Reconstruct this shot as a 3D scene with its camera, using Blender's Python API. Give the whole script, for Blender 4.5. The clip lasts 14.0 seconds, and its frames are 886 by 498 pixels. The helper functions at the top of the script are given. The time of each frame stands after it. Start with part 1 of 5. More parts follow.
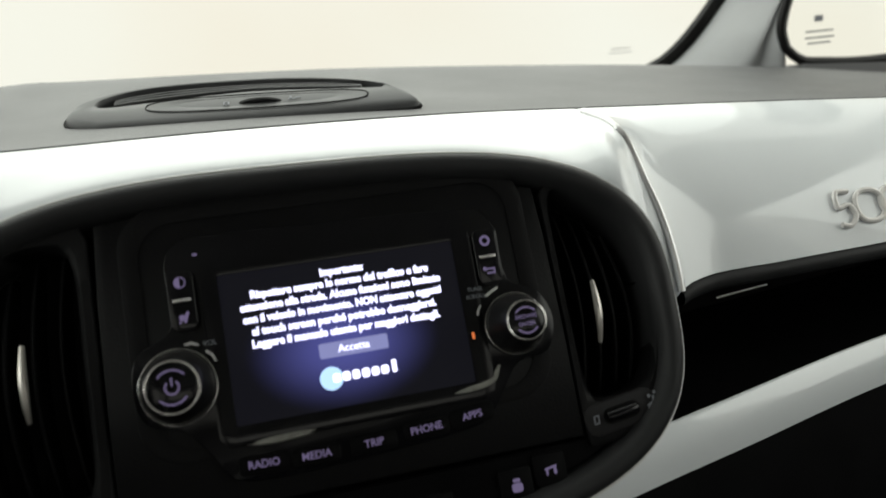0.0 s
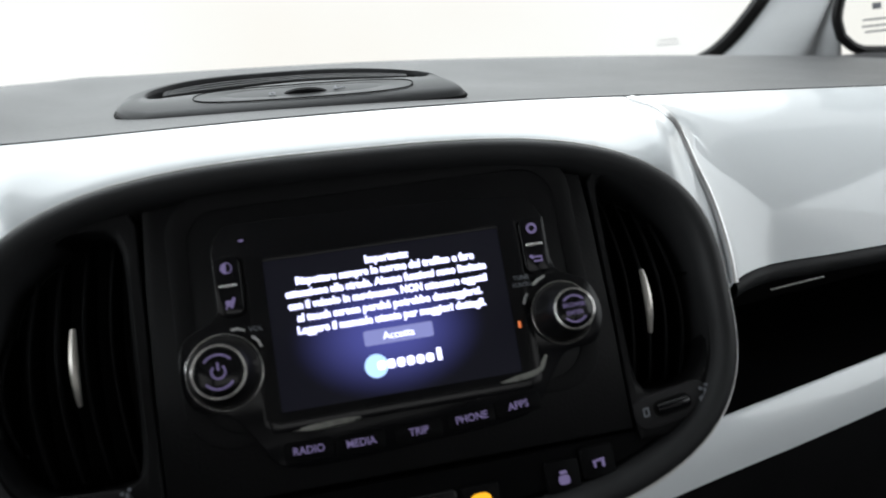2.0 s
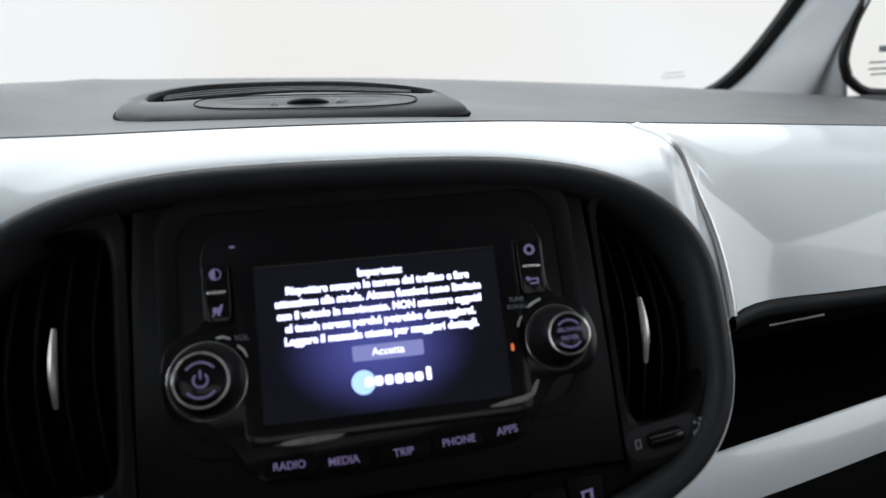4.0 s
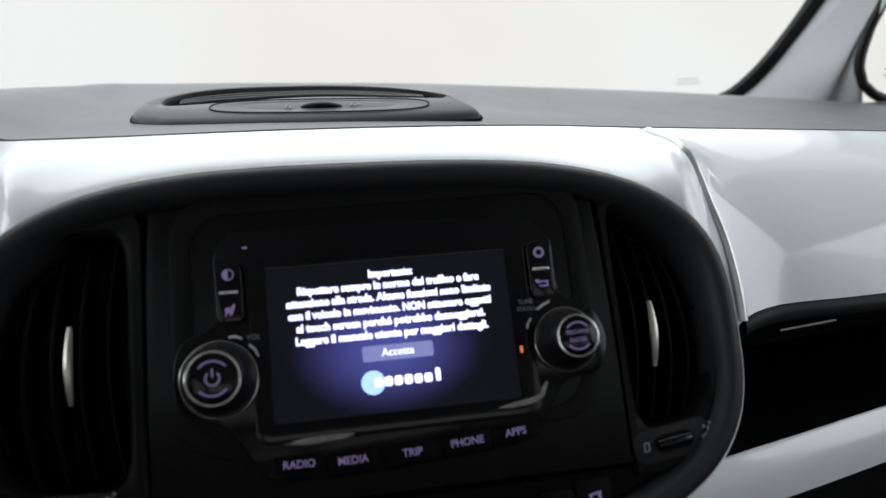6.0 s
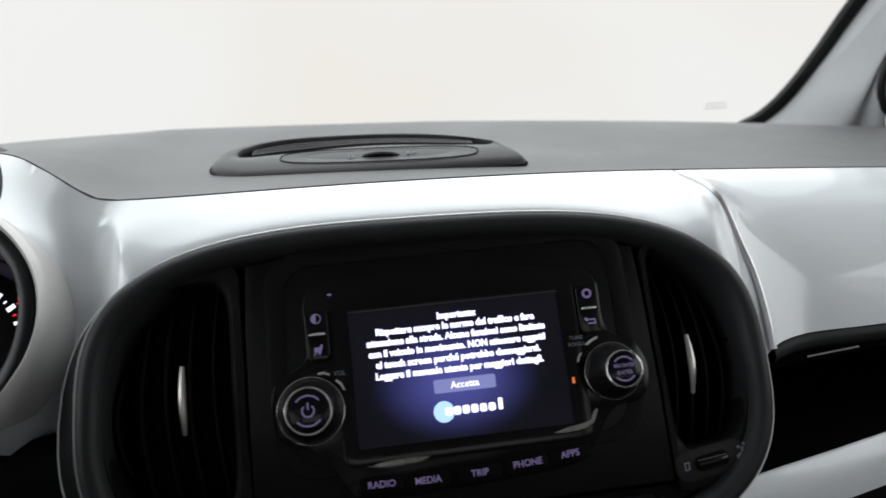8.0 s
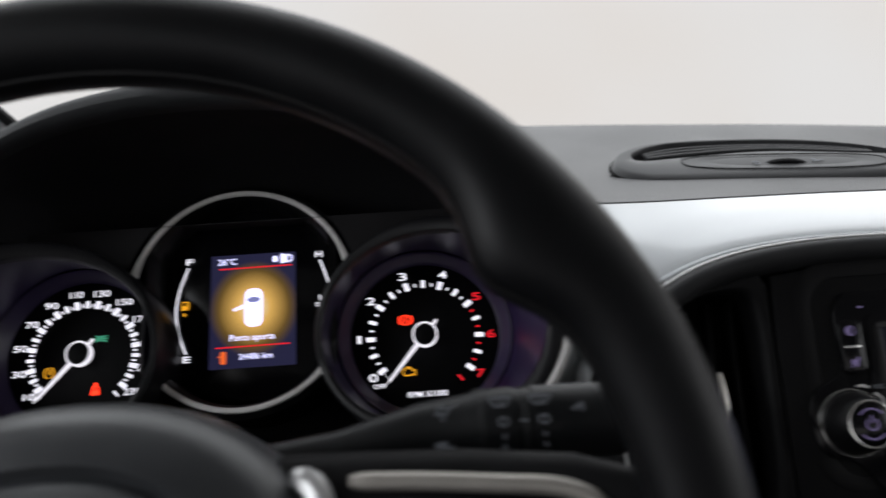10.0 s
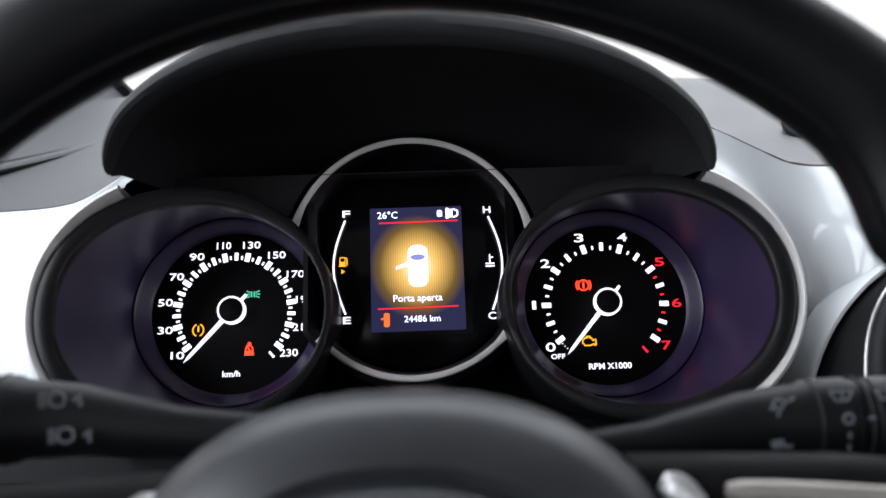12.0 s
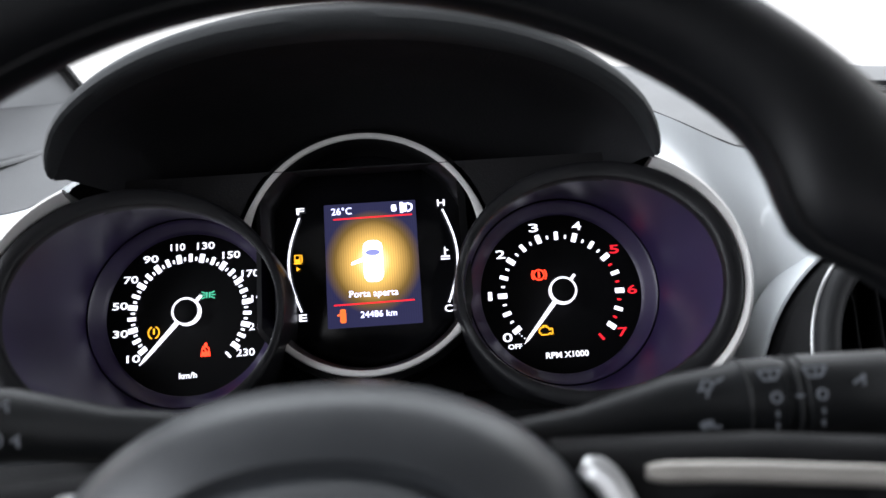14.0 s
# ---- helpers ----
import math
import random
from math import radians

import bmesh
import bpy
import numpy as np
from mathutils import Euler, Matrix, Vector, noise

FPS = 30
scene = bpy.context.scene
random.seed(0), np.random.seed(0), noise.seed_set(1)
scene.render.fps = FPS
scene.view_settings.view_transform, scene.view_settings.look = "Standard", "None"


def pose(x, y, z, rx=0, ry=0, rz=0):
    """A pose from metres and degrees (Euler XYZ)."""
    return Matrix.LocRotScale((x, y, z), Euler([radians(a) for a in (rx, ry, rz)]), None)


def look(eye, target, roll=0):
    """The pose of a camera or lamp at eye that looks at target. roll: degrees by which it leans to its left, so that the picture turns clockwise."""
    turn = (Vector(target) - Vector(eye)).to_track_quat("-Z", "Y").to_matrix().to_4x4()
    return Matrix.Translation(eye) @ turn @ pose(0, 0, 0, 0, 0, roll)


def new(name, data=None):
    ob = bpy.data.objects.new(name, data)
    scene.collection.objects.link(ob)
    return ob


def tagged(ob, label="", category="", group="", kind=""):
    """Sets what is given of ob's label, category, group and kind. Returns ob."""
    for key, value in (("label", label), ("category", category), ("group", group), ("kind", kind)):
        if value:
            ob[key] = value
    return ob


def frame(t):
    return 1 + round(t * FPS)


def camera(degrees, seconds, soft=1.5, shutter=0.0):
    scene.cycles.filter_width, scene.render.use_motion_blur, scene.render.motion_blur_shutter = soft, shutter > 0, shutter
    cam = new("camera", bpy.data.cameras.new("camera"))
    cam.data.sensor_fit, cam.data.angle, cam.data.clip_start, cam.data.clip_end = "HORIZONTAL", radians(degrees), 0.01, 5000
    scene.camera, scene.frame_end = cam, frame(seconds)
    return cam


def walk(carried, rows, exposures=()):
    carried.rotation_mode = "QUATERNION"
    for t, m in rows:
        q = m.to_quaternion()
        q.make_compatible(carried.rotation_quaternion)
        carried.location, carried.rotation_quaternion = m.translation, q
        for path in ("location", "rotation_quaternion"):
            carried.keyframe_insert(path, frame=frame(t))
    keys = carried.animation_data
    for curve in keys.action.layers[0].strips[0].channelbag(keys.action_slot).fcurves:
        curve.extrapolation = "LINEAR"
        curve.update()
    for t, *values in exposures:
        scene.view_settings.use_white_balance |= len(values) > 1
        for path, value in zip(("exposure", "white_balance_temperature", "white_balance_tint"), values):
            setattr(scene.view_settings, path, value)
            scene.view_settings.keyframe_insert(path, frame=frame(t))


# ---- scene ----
cam = camera(60.0, 14.0, shutter=0.5)
cam.data.dof.use_dof, cam.data.dof.focus_distance, cam.data.dof.aperture_fstop = True, 0.455, 7.0
PATH = [
    (0, (-0.023, 0.262, 1.071), (0.378, 2.179, 0.663), -6.2),
    (0.5, (-0.016, 0.263, 1.062), (0.327, 2.182, 0.614), -6.5),
    (1, (-0.018, 0.266, 1.056), (0.328, 2.183, 0.603), -6.0),
    (1.5, (-0.013, 0.263, 1.054), (0.315, 2.186, 0.612), -6.8),
    (2, (-0.025, 0.266, 1.065), (0.271, 2.204, 0.666), -6.6),
    (2.5, (-0.029, 0.269, 1.062), (0.22, 2.224, 0.717), -5.6),
    (3, (-0.023, 0.273, 1.062), (0.261, 2.223, 0.719), -5.0),
    (5.5, (-0.024, 0.271, 1.058), (0.275, 2.222, 0.734), -2.8),
    (6, (-0.022, 0.269, 1.059), (0.252, 2.224, 0.739), -3.5),
    (6.5, (-0.035, 0.239, 1.081), (0.219, 2.195, 0.749), -2.9),
    (7, (-0.034, 0.227, 1.085), (0.226, 2.185, 0.774), -3.5),
    (9.3, (-0.144, 0.23, 1.094), (-0.047, 2.208, 0.81), -4.5),
    (9.5, (-0.19, 0.232, 1.101), (-0.114, 2.207, 0.795), -3.8),
    (9.8, (-0.246, 0.238, 1.111), (-0.207, 2.213, 0.798), -3.6),
    (10, (-0.28, 0.24, 1.112), (-0.243, 2.216, 0.808), -3.6),
    (10.5, (-0.345, 0.247, 1.128), (-0.231, 2.208, 0.748), -3.3),
    (11, (-0.364, 0.259, 1.116), (-0.283, 2.215, 0.708), -3.4),
    (11.5, (-0.378, 0.263, 1.117), (-0.318, 2.233, 0.772), -1.8),
    (12, (-0.387, 0.284, 1.114), (-0.343, 2.237, 0.684), -1.6),
    (12.5, (-0.374, 0.285, 1.111), (-0.345, 2.243, 0.705), -3.1),
    (13, (-0.372, 0.285, 1.11), (-0.323, 2.238, 0.686), -3.4),
    (13.5, (-0.375, 0.284, 1.111), (-0.309, 2.234, 0.67), -3.2),
    (14, (-0.367, 0.283, 1.112), (-0.297, 2.232, 0.67), -3.3),
]
walk(cam, [(t, look(eye, target, roll)) for t, eye, target, roll in PATH], [(0, 0.05, 6950, 4), (1.5, 0.1, 6500, 8), (2.2, 0.22, 6300, 9), (3, 0.12, 6200, 10), (6.5, 0.0, 6350, 10), (9.5, -0.1, 6450, 12), (10.5, -0.31, 6400, 14), (11, -0.1, 6300, 14), (12, 0.42, 6200, 14), (13, 0.6, 6200, 14), (14, 0.72, 6200, 13)])


# ---------------------------------------------------------------- light
world = bpy.data.worlds.new("studio_world")
scene.world = world
world.use_nodes = True
world.node_tree.nodes["Background"].inputs[0].default_value = (1.0, 0.99, 0.98, 1)
world.node_tree.nodes["Background"].inputs[1].default_value = 1.1


def softbox(name, place, target, wide, high, watts, colour):
    data = bpy.data.lights.new(name, "AREA")
    data.shape, data.size, data.size_y, data.energy, data.color = "RECTANGLE", wide, high, watts, colour
    ob = new(name, data)
    ob.matrix_world = look(place, target)
    return ob


# studio ceiling light in front of and above the windscreen
softbox("studio_softbox", (-0.3, 2.5, 3.3), (-0.1, 0.8, 1.0), 5.6, 4.2, 132, (0.93, 0.98, 1.0))
# studio light beyond the driver's window
softbox("studio_softbox", (-4.1, -0.5, 3.0), (-0.3, 0.65, 1.0), 5.6, 3.6, 275, (0.93, 0.98, 1.0))
# second studio light beyond the passenger window
softbox("studio_softbox", (4.6, -0.4, 2.6), (0.3, 0.65, 0.95), 5.6, 3.6, 120, (0.93, 0.98, 1.0))


# ---------------------------------------------------------------- materials
def material(name, base, rough=0.5, metal=0.0, grain=0.0, grain_size=900.0, vary=0.0, vary_size=14.0, coat=0.0, spec=0.5, coat_rough=0.2):
    """A surface with fine grain relief and slow changes of colour and gloss, in object space at real size."""
    m = bpy.data.materials.new(name)
    m.use_nodes = True
    t = m.node_tree
    b = t.nodes["Principled BSDF"]
    b.inputs["Base Color"].default_value = (*base, 1)
    b.inputs["Roughness"].default_value = rough
    b.inputs["Metallic"].default_value = metal
    b.inputs["Coat Weight"].default_value = coat
    b.inputs["Coat Roughness"].default_value = coat_rough
    b.inputs["Specular IOR Level"].default_value = spec
    co = t.nodes.new("ShaderNodeTexCoord")
    if vary:
        n = t.nodes.new("ShaderNodeTexNoise")
        n.inputs["Scale"].default_value = vary_size
        n.inputs["Detail"].default_value = 6
        t.links.new(co.outputs["Object"], n.inputs["Vector"])
        r = t.nodes.new("ShaderNodeMapRange")
        r.inputs[1].default_value, r.inputs[2].default_value = 0.3, 0.7
        r.inputs[3].default_value, r.inputs[4].default_value = 1 - vary, 1 + vary
        t.links.new(n.outputs["Fac"], r.inputs[0])
        mix = t.nodes.new("ShaderNodeVectorMath")
        mix.operation = "SCALE"
        mix.inputs[0].default_value = base
        t.links.new(r.outputs[0], mix.inputs["Scale"])
        t.links.new(mix.outputs[0], b.inputs["Base Color"])
        q = t.nodes.new("ShaderNodeMath")
        q.operation = "MULTIPLY"
        q.inputs[1].default_value = rough
        t.links.new(r.outputs[0], q.inputs[0])
        t.links.new(q.outputs[0], b.inputs["Roughness"])
    if grain:
        v = t.nodes.new("ShaderNodeTexVoronoi")
        v.inputs["Scale"].default_value = grain_size
        t.links.new(co.outputs["Object"], v.inputs["Vector"])
        bump = t.nodes.new("ShaderNodeBump")
        bump.inputs["Strength"].default_value = grain
        bump.inputs["Distance"].default_value = 0.0006
        t.links.new(v.outputs["Distance"], bump.inputs["Height"])
        t.links.new(bump.outputs[0], b.inputs["Normal"])
    return m


def glow(name, colour, strength):
    m = bpy.data.materials.new(name)
    m.use_nodes = True
    t = m.node_tree
    b = t.nodes["Principled BSDF"]
    b.inputs["Base Color"].default_value = (0.01, 0.01, 0.01, 1)
    b.inputs["Roughness"].default_value = 0.35
    b.inputs["Specular IOR Level"].default_value = 0.04
    b.inputs["Emission Color"].default_value = (*colour, 1)
    b.inputs["Emission Strength"].default_value = strength
    return m


def halo_screen(name, dark, bright, centre, radius, strength, core=None):
    """A lit display whose picture is a soft round glow on a dark ground, in the display's own plane."""
    m = glow(name, dark, strength)
    t = m.node_tree
    b = t.nodes["Principled BSDF"]
    co = t.nodes.new("ShaderNodeTexCoord")
    mp = t.nodes.new("ShaderNodeMapping")
    mp.vector_type = "TEXTURE"
    mp.inputs["Location"].default_value = (*centre, 0)
    mp.inputs["Scale"].default_value = (radius[0], radius[1], 1)
    t.links.new(co.outputs["Object"], mp.inputs["Vector"])
    g = t.nodes.new("ShaderNodeTexGradient")
    g.gradient_type = "SPHERICAL"
    t.links.new(mp.outputs[0], g.inputs["Vector"])
    r = t.nodes.new("ShaderNodeValToRGB")
    r.color_ramp.elements[0].color = (*dark, 1)
    r.color_ramp.elements[1].color = (*bright, 1)
    r.color_ramp.elements[1].position = 0.92
    r.color_ramp.interpolation = "EASE"
    if core:
        r.color_ramp.interpolation = "LINEAR"
        r.color_ramp.elements[1].position = 0.66
        for at_, col in ((0.06, dark), (0.26, [0.16 * c_ for c_ in bright]), (0.46, [0.55 * c_ for c_ in bright]), (1.0, core)):
            e = r.color_ramp.elements.new(at_)
            e.color = (*col, 1)
    t.links.new(g.outputs["Fac"], r.inputs[0])
    t.links.new(r.outputs[0], b.inputs["Emission Color"])
    if core:
        wave = t.nodes.new("ShaderNodeTexWave")
        wave.inputs["Scale"].default_value = 230
        t.links.new(co.outputs["Object"], wave.inputs["Vector"])
        sh = t.nodes.new("ShaderNodeMapRange")
        sh.inputs[3].default_value, sh.inputs[4].default_value = strength * 0.86, strength * 1.12
        t.links.new(wave.outputs["Fac"], sh.inputs[0])
        t.links.new(sh.outputs[0], b.inputs["Emission Strength"])
    return m


def pane_material(name, tint):
    m = bpy.data.materials.new(name)
    m.use_nodes = True
    t = m.node_tree
    t.nodes.remove(t.nodes["Principled BSDF"])
    tr = t.nodes.new("ShaderNodeBsdfTransparent")
    tr.inputs[0].default_value = (*tint, 1)
    gl = t.nodes.new("ShaderNodeBsdfGlossy")
    gl.inputs["Roughness"].default_value = 0.02
    fr = t.nodes.new("ShaderNodeFresnel")
    fr.inputs[0].default_value = 1.12
    mx = t.nodes.new("ShaderNodeMixShader")
    t.links.new(fr.outputs[0], mx.inputs[0])
    t.links.new(tr.outputs[0], mx.inputs[1])
    t.links.new(gl.outputs[0], mx.inputs[2])
    t.links.new(mx.outputs[0], t.nodes["Material Output"].inputs[0])
    return m


PAD = material("grained_grey_dash_plastic", (0.068, 0.069, 0.071), 0.55, grain=0.3, grain_size=900, vary=0.08)
BLACK = material("black_soft_plastic", (0.0036, 0.0036, 0.0040), 0.55, grain=0.15, grain_size=900, vary=0.12, vary_size=30, spec=0.11)
HOOD = material("black_grained_hood", (0.021, 0.0225, 0.024), 0.62, grain=0.2, grain_size=900, vary=0.12, vary_size=30, spec=0.24)
HUB = material("black_airbag_grain", (0.024, 0.026, 0.029), 0.40, grain=0.10, grain_size=1300, vary=0.12, vary_size=30, spec=0.5)
# pale colour for the highlight painted on the radio's gloss black edge
EDGE_GLEAM = material("painted_edge_gleam", (0.16, 0.16, 0.145), 0.3, vary=0.35, vary_size=60)
MASK = material("dark_grey_mask", (0.013, 0.0125, 0.0135), 0.6, grain=0.15, grain_size=1000, vary=0.1, vary_size=30, spec=0.15)
LEVER = material("black_lever_plastic", (0.0065, 0.0070, 0.0078), 0.45, grain=0.12, grain_size=1100, vary=0.12, vary_size=40, spec=0.22)
SPOKE = material("black_spoke_plastic", (0.0085, 0.0085, 0.009), 0.6, grain=0.15, grain_size=1100, vary=0.15, vary_size=40, spec=0.06)
SLAT = material("black_vent_slat_edge", (0.0032, 0.0032, 0.0036), 0.45, vary=0.2, vary_size=40, spec=0.11)
BEZEL = material("black_satin_bezel", (0.017, 0.0174, 0.0184), 0.52, grain=0.06, grain_size=1200, vary=0.12, vary_size=30, spec=0.18)
MATT = material("matt_black_lining", (0.012, 0.012, 0.0135), 0.85, grain=0.3, grain_size=700, vary=0.1, vary_size=30, spec=0.2)
BLACK_FINE = material("black_satin_plastic", (0.0038, 0.0038, 0.0042), 0.42, vary=0.15, vary_size=60, spec=0.22)
GLOSS = material("gloss_black_plastic", (0.003, 0.003, 0.0038), 0.16, vary=0.2, vary_size=40, spec=0.24)
KEY = material("matt_black_key", (0.0022, 0.0022, 0.0026), 0.6, grain=0.05, grain_size=1300, vary=0.2, vary_size=60, spec=0.06)
RIM_GLOSS = material("black_satin_rim", (0.007, 0.007, 0.008), 0.38, vary=0.15, vary_size=40, spec=0.22)
VENT = material("smooth_dark_grey_plastic", (0.044, 0.045, 0.047), 0.44, grain=0.08, grain_size=1200, vary=0.08, vary_size=40, spec=0.26)
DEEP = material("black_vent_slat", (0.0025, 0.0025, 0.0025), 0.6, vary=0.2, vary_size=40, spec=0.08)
LEATHER = material("black_wheel_leather", (0.0040, 0.0042, 0.0050), 0.42, grain=0.12, grain_size=1500, vary=0.15, vary_size=35, spec=0.17)
WHITE = material("pearl_white_lacquer", (0.63, 0.66, 0.68), 0.5, vary=0.02, vary_size=8, coat=1.0, coat_rough=0.03)
ARC = material("satin_light_silver", (0.60, 0.585, 0.57), 0.36, metal=0.15, vary=0.05, vary_size=40)
TAB = material("dull_metal_tab", (0.42, 0.40, 0.37), 0.38, metal=0.9, vary=0.1, vary_size=90)
TRIM = material("dull_silver_trim", (0.36, 0.34, 0.31), 0.36, metal=0.5, vary=0.08, vary_size=50)
SILVER = material("satin_silver_paint", (0.55, 0.55, 0.55), 0.3, metal=0.6, vary=0.05, vary_size=40)
CHROME = material("brushed_chrome", (0.72, 0.71, 0.69), 0.16, metal=1.0, vary=0.1, vary_size=80)
HEADLINER = material("light_grey_headliner", (0.42, 0.42, 0.41), 0.9, grain=0.5, grain_size=300, vary=0.06)
PILLAR = material("grey_pillar_trim", (0.25, 0.255, 0.26), 0.6, grain=0.4, grain_size=500, vary=0.05)
DOOR = material("dark_grey_door_trim", (0.05, 0.05, 0.053), 0.6, grain=0.5, grain_size=500, vary=0.1)
CERAMIC = material("black_glass_edge", (0.004, 0.004, 0.004), 0.4, vary=0.1, spec=0.15)
STUDIO = material("white_studio_paint", (0.8, 0.79, 0.77), 0.9, vary=0.03, vary_size=0.7)
CARPET = material("dark_floor_carpet", (0.03, 0.03, 0.03), 0.95, grain=0.8, grain_size=250, vary=0.2)
PURPLE = material("violet_dial_bowl", (0.022, 0.0135, 0.051), 0.34, vary=0.12, vary_size=25)
DIAL = material("black_dial_print", (0.003, 0.003, 0.0035), 0.6, vary=0.1, spec=0.12)
PRINT_GREY = material("grey_printed_marks", (0.14, 0.15, 0.17), 0.6, vary=0.05)
LIT_VIOLET = glow("backlit_key_print", (0.46, 0.37, 0.74), 0.27)
LIT_WHITE = glow("lit_white_print", (0.92, 0.92, 1.0), 1.35)
LIT_RED = glow("lit_red_sign", (0.95, 0.018, 0.03), 1.0)
LIT_HOT = glow("lit_orange_red_sign", (1.0, 0.04, 0.013), 2.6)
LIT_AMBER = glow("lit_amber_sign", (1.0, 0.45, 0.02), 1.15)
LIT_GREEN = glow("lit_green_sign", (0.1, 0.62, 0.36), 0.8)
LIT_NEEDLE = glow("lit_needle", (0.95, 0.93, 1.0), 1.15)
SCREEN_TEXT = glow("screen_white_text", (0.42, 0.425, 0.62), 3.6)
SCREEN_BLUE = glow("screen_blue_dot", (0.42, 0.64, 1.0), 1.35)
SCREEN_KEY = glow("screen_blue_key", (0.16, 0.17, 0.36), 1.5)
SCREEN = halo_screen("radio_screen", (0.006, 0.006, 0.012), (0.13, 0.14, 0.56), (-0.003, -0.006), (0.046, 0.031), 0.55)
LCD = halo_screen("cluster_screen", (0.018, 0.018, 0.05), (0.78, 0.46, 0.11), (0.0005, 0.001), (0.0300, 0.0330), 1.05, (1.0, 0.93, 0.66))
GLASS = pane_material("clear_window_glass", (0.97, 0.985, 0.98))


# ---------------------------------------------------------------- builders
def thing(name, m, label, category, group="", kind=""):
    ob = new(name)
    ob.matrix_world = m
    ob.empty_display_size = 0.02
    return tagged(ob, label, category, group, kind)


def part(name, bm, mat, parent=None, label="", smooth=True, m=None):
    """Links a bmesh as one mesh object under a thing or a part, in that parent's own space."""
    me = bpy.data.meshes.new(name)
    bmesh.ops.recalc_face_normals(bm, faces=bm.faces)
    bm.to_mesh(me)
    bm.free()
    me.materials.append(mat)
    if smooth:
        for p in me.polygons:
            p.use_smooth = True
        me.set_sharp_from_angle(angle=radians(38))
    ob = new(name, me)
    if parent is not None:
        ob.parent = parent
    if m is not None:
        ob.matrix_local = m
    if label:
        ob["label"] = label
    return ob


def oval(cx, cy, rx, ry, n=2.0, k=48, a0=0.0, a1=360.0, turn=0.0):
    """Points of a superellipse, anticlockwise."""
    pts = []
    full = abs(a1 - a0) >= 359.9
    for i in range(k if full else k + 1):
        a = radians(a0 + (a1 - a0) * i / k)
        c, s = math.cos(a), math.sin(a)
        x = math.copysign(abs(c) ** (2 / n), c) * rx
        y = math.copysign(abs(s) ** (2 / n), s) * ry
        t = radians(turn)
        pts.append((cx + x * math.cos(t) - y * math.sin(t), cy + x * math.sin(t) + y * math.cos(t)))
    return pts


def rrect(cx, cy, w, h, r, k=5, turn=0.0):
    pts = []
    for (sx, sy, a) in ((1, 1, 0), (-1, 1, 90), (-1, -1, 180), (1, -1, 270)):
        for i in range(k + 1):
            b = radians(a + 90 * i / k)
            pts.append((sx * (w / 2 - r) + r * math.cos(b), sy * (h / 2 - r) + r * math.sin(b)))
    t = radians(turn)
    return [(cx + x * math.cos(t) - y * math.sin(t), cy + x * math.sin(t) + y * math.cos(t)) for x, y in pts]


def shrink(pts, d):
    """Moves a closed anticlockwise outline inwards by d."""
    out = []
    n = len(pts)
    for i in range(n):
        x0, y0 = pts[i - 1]
        x1, y1 = pts[(i + 1) % n]
        tx, ty = x1 - x0, y1 - y0
        l = math.hypot(tx, ty) or 1
        out.append((pts[i][0] - ty / l * d, pts[i][1] + tx / l * d))
    return out


def stack(rings, close_first=False, close_last=True, loop=True):
    """Skins a list of rings of 3D points, all of one length."""
    bm = bmesh.new()
    vs = [[bm.verts.new(p) for p in ring] for ring in rings]
    n = len(rings[0])
    for a, b in zip(vs, vs[1:]):
        for i in range(n if loop else n - 1):
            j = (i + 1) % n
            bm.faces.new((a[i], a[j], b[j], b[i]))
    if close_first:
        bm.faces.new(vs[0][::-1])
    if close_last:
        bm.faces.new(vs[-1])
    return bm


def flat(pts, z):
    return [(x, y, z) for x, y in pts]


def plate(pts, z0, z1, bevel=0.0006, close_back=True):
    """A plate with rounded upper edge from an outline."""
    b = min(bevel, abs(z1 - z0) * 0.45)
    return stack([flat(pts, z0), flat(pts, z1 - b), flat(shrink(pts, b * 0.35), z1 - b * 0.35), flat(shrink(pts, b), z1)], close_back, True)


def frame_ring(outer, inner, z0, z1, round_=0.002, z0_in=None):
    """A ring between two outlines of one length, with rounded crest."""
    r = round_
    zi = z0 if z0_in is None else z0_in
    rings = [flat(outer, z0), flat(outer, z1 - r), flat(shrink(outer, r * 0.3), z1 - r * 0.3), flat(shrink(outer, r), z1),
             flat(shrink(inner, -r), z1), flat(shrink(inner, -r * 0.3), z1 - r * 0.3), flat(inner, z1 - r), flat(inner, zi)]
    return stack(rings, False, False)


def sweep(path, radius, k=12, closed=False, squash=1.0, up=(0, 0, 1), ends=True):
    """A tube along a path; radius may be a number or one number a point."""
    pts = [Vector(p) for p in path]
    n = len(pts)
    rings = []
    for i, p in enumerate(pts):
        if closed:
            d = (pts[(i + 1) % n] - pts[i - 1]).normalized()
        else:
            d = (pts[min(i + 1, n - 1)] - pts[max(i - 1, 0)]).normalized()
        s = d.cross(Vector(up))
        s = s.normalized() if s.length > 1e-5 else Vector((1, 0, 0))
        t = s.cross(d).normalized()
        r = radius[i] if isinstance(radius, (list, tuple)) else radius
        rings.append([tuple(p + s * (r * math.cos(2 * math.pi * j / k)) + t * (r * squash * math.sin(2 * math.pi * j / k))) for j in range(k)])
    if closed:
        rings.append(rings[0])
        bm = stack(rings, False, False)
        bmesh.ops.remove_doubles(bm, verts=bm.verts, dist=1e-6)
        return bm
    return stack(rings, ends, ends)


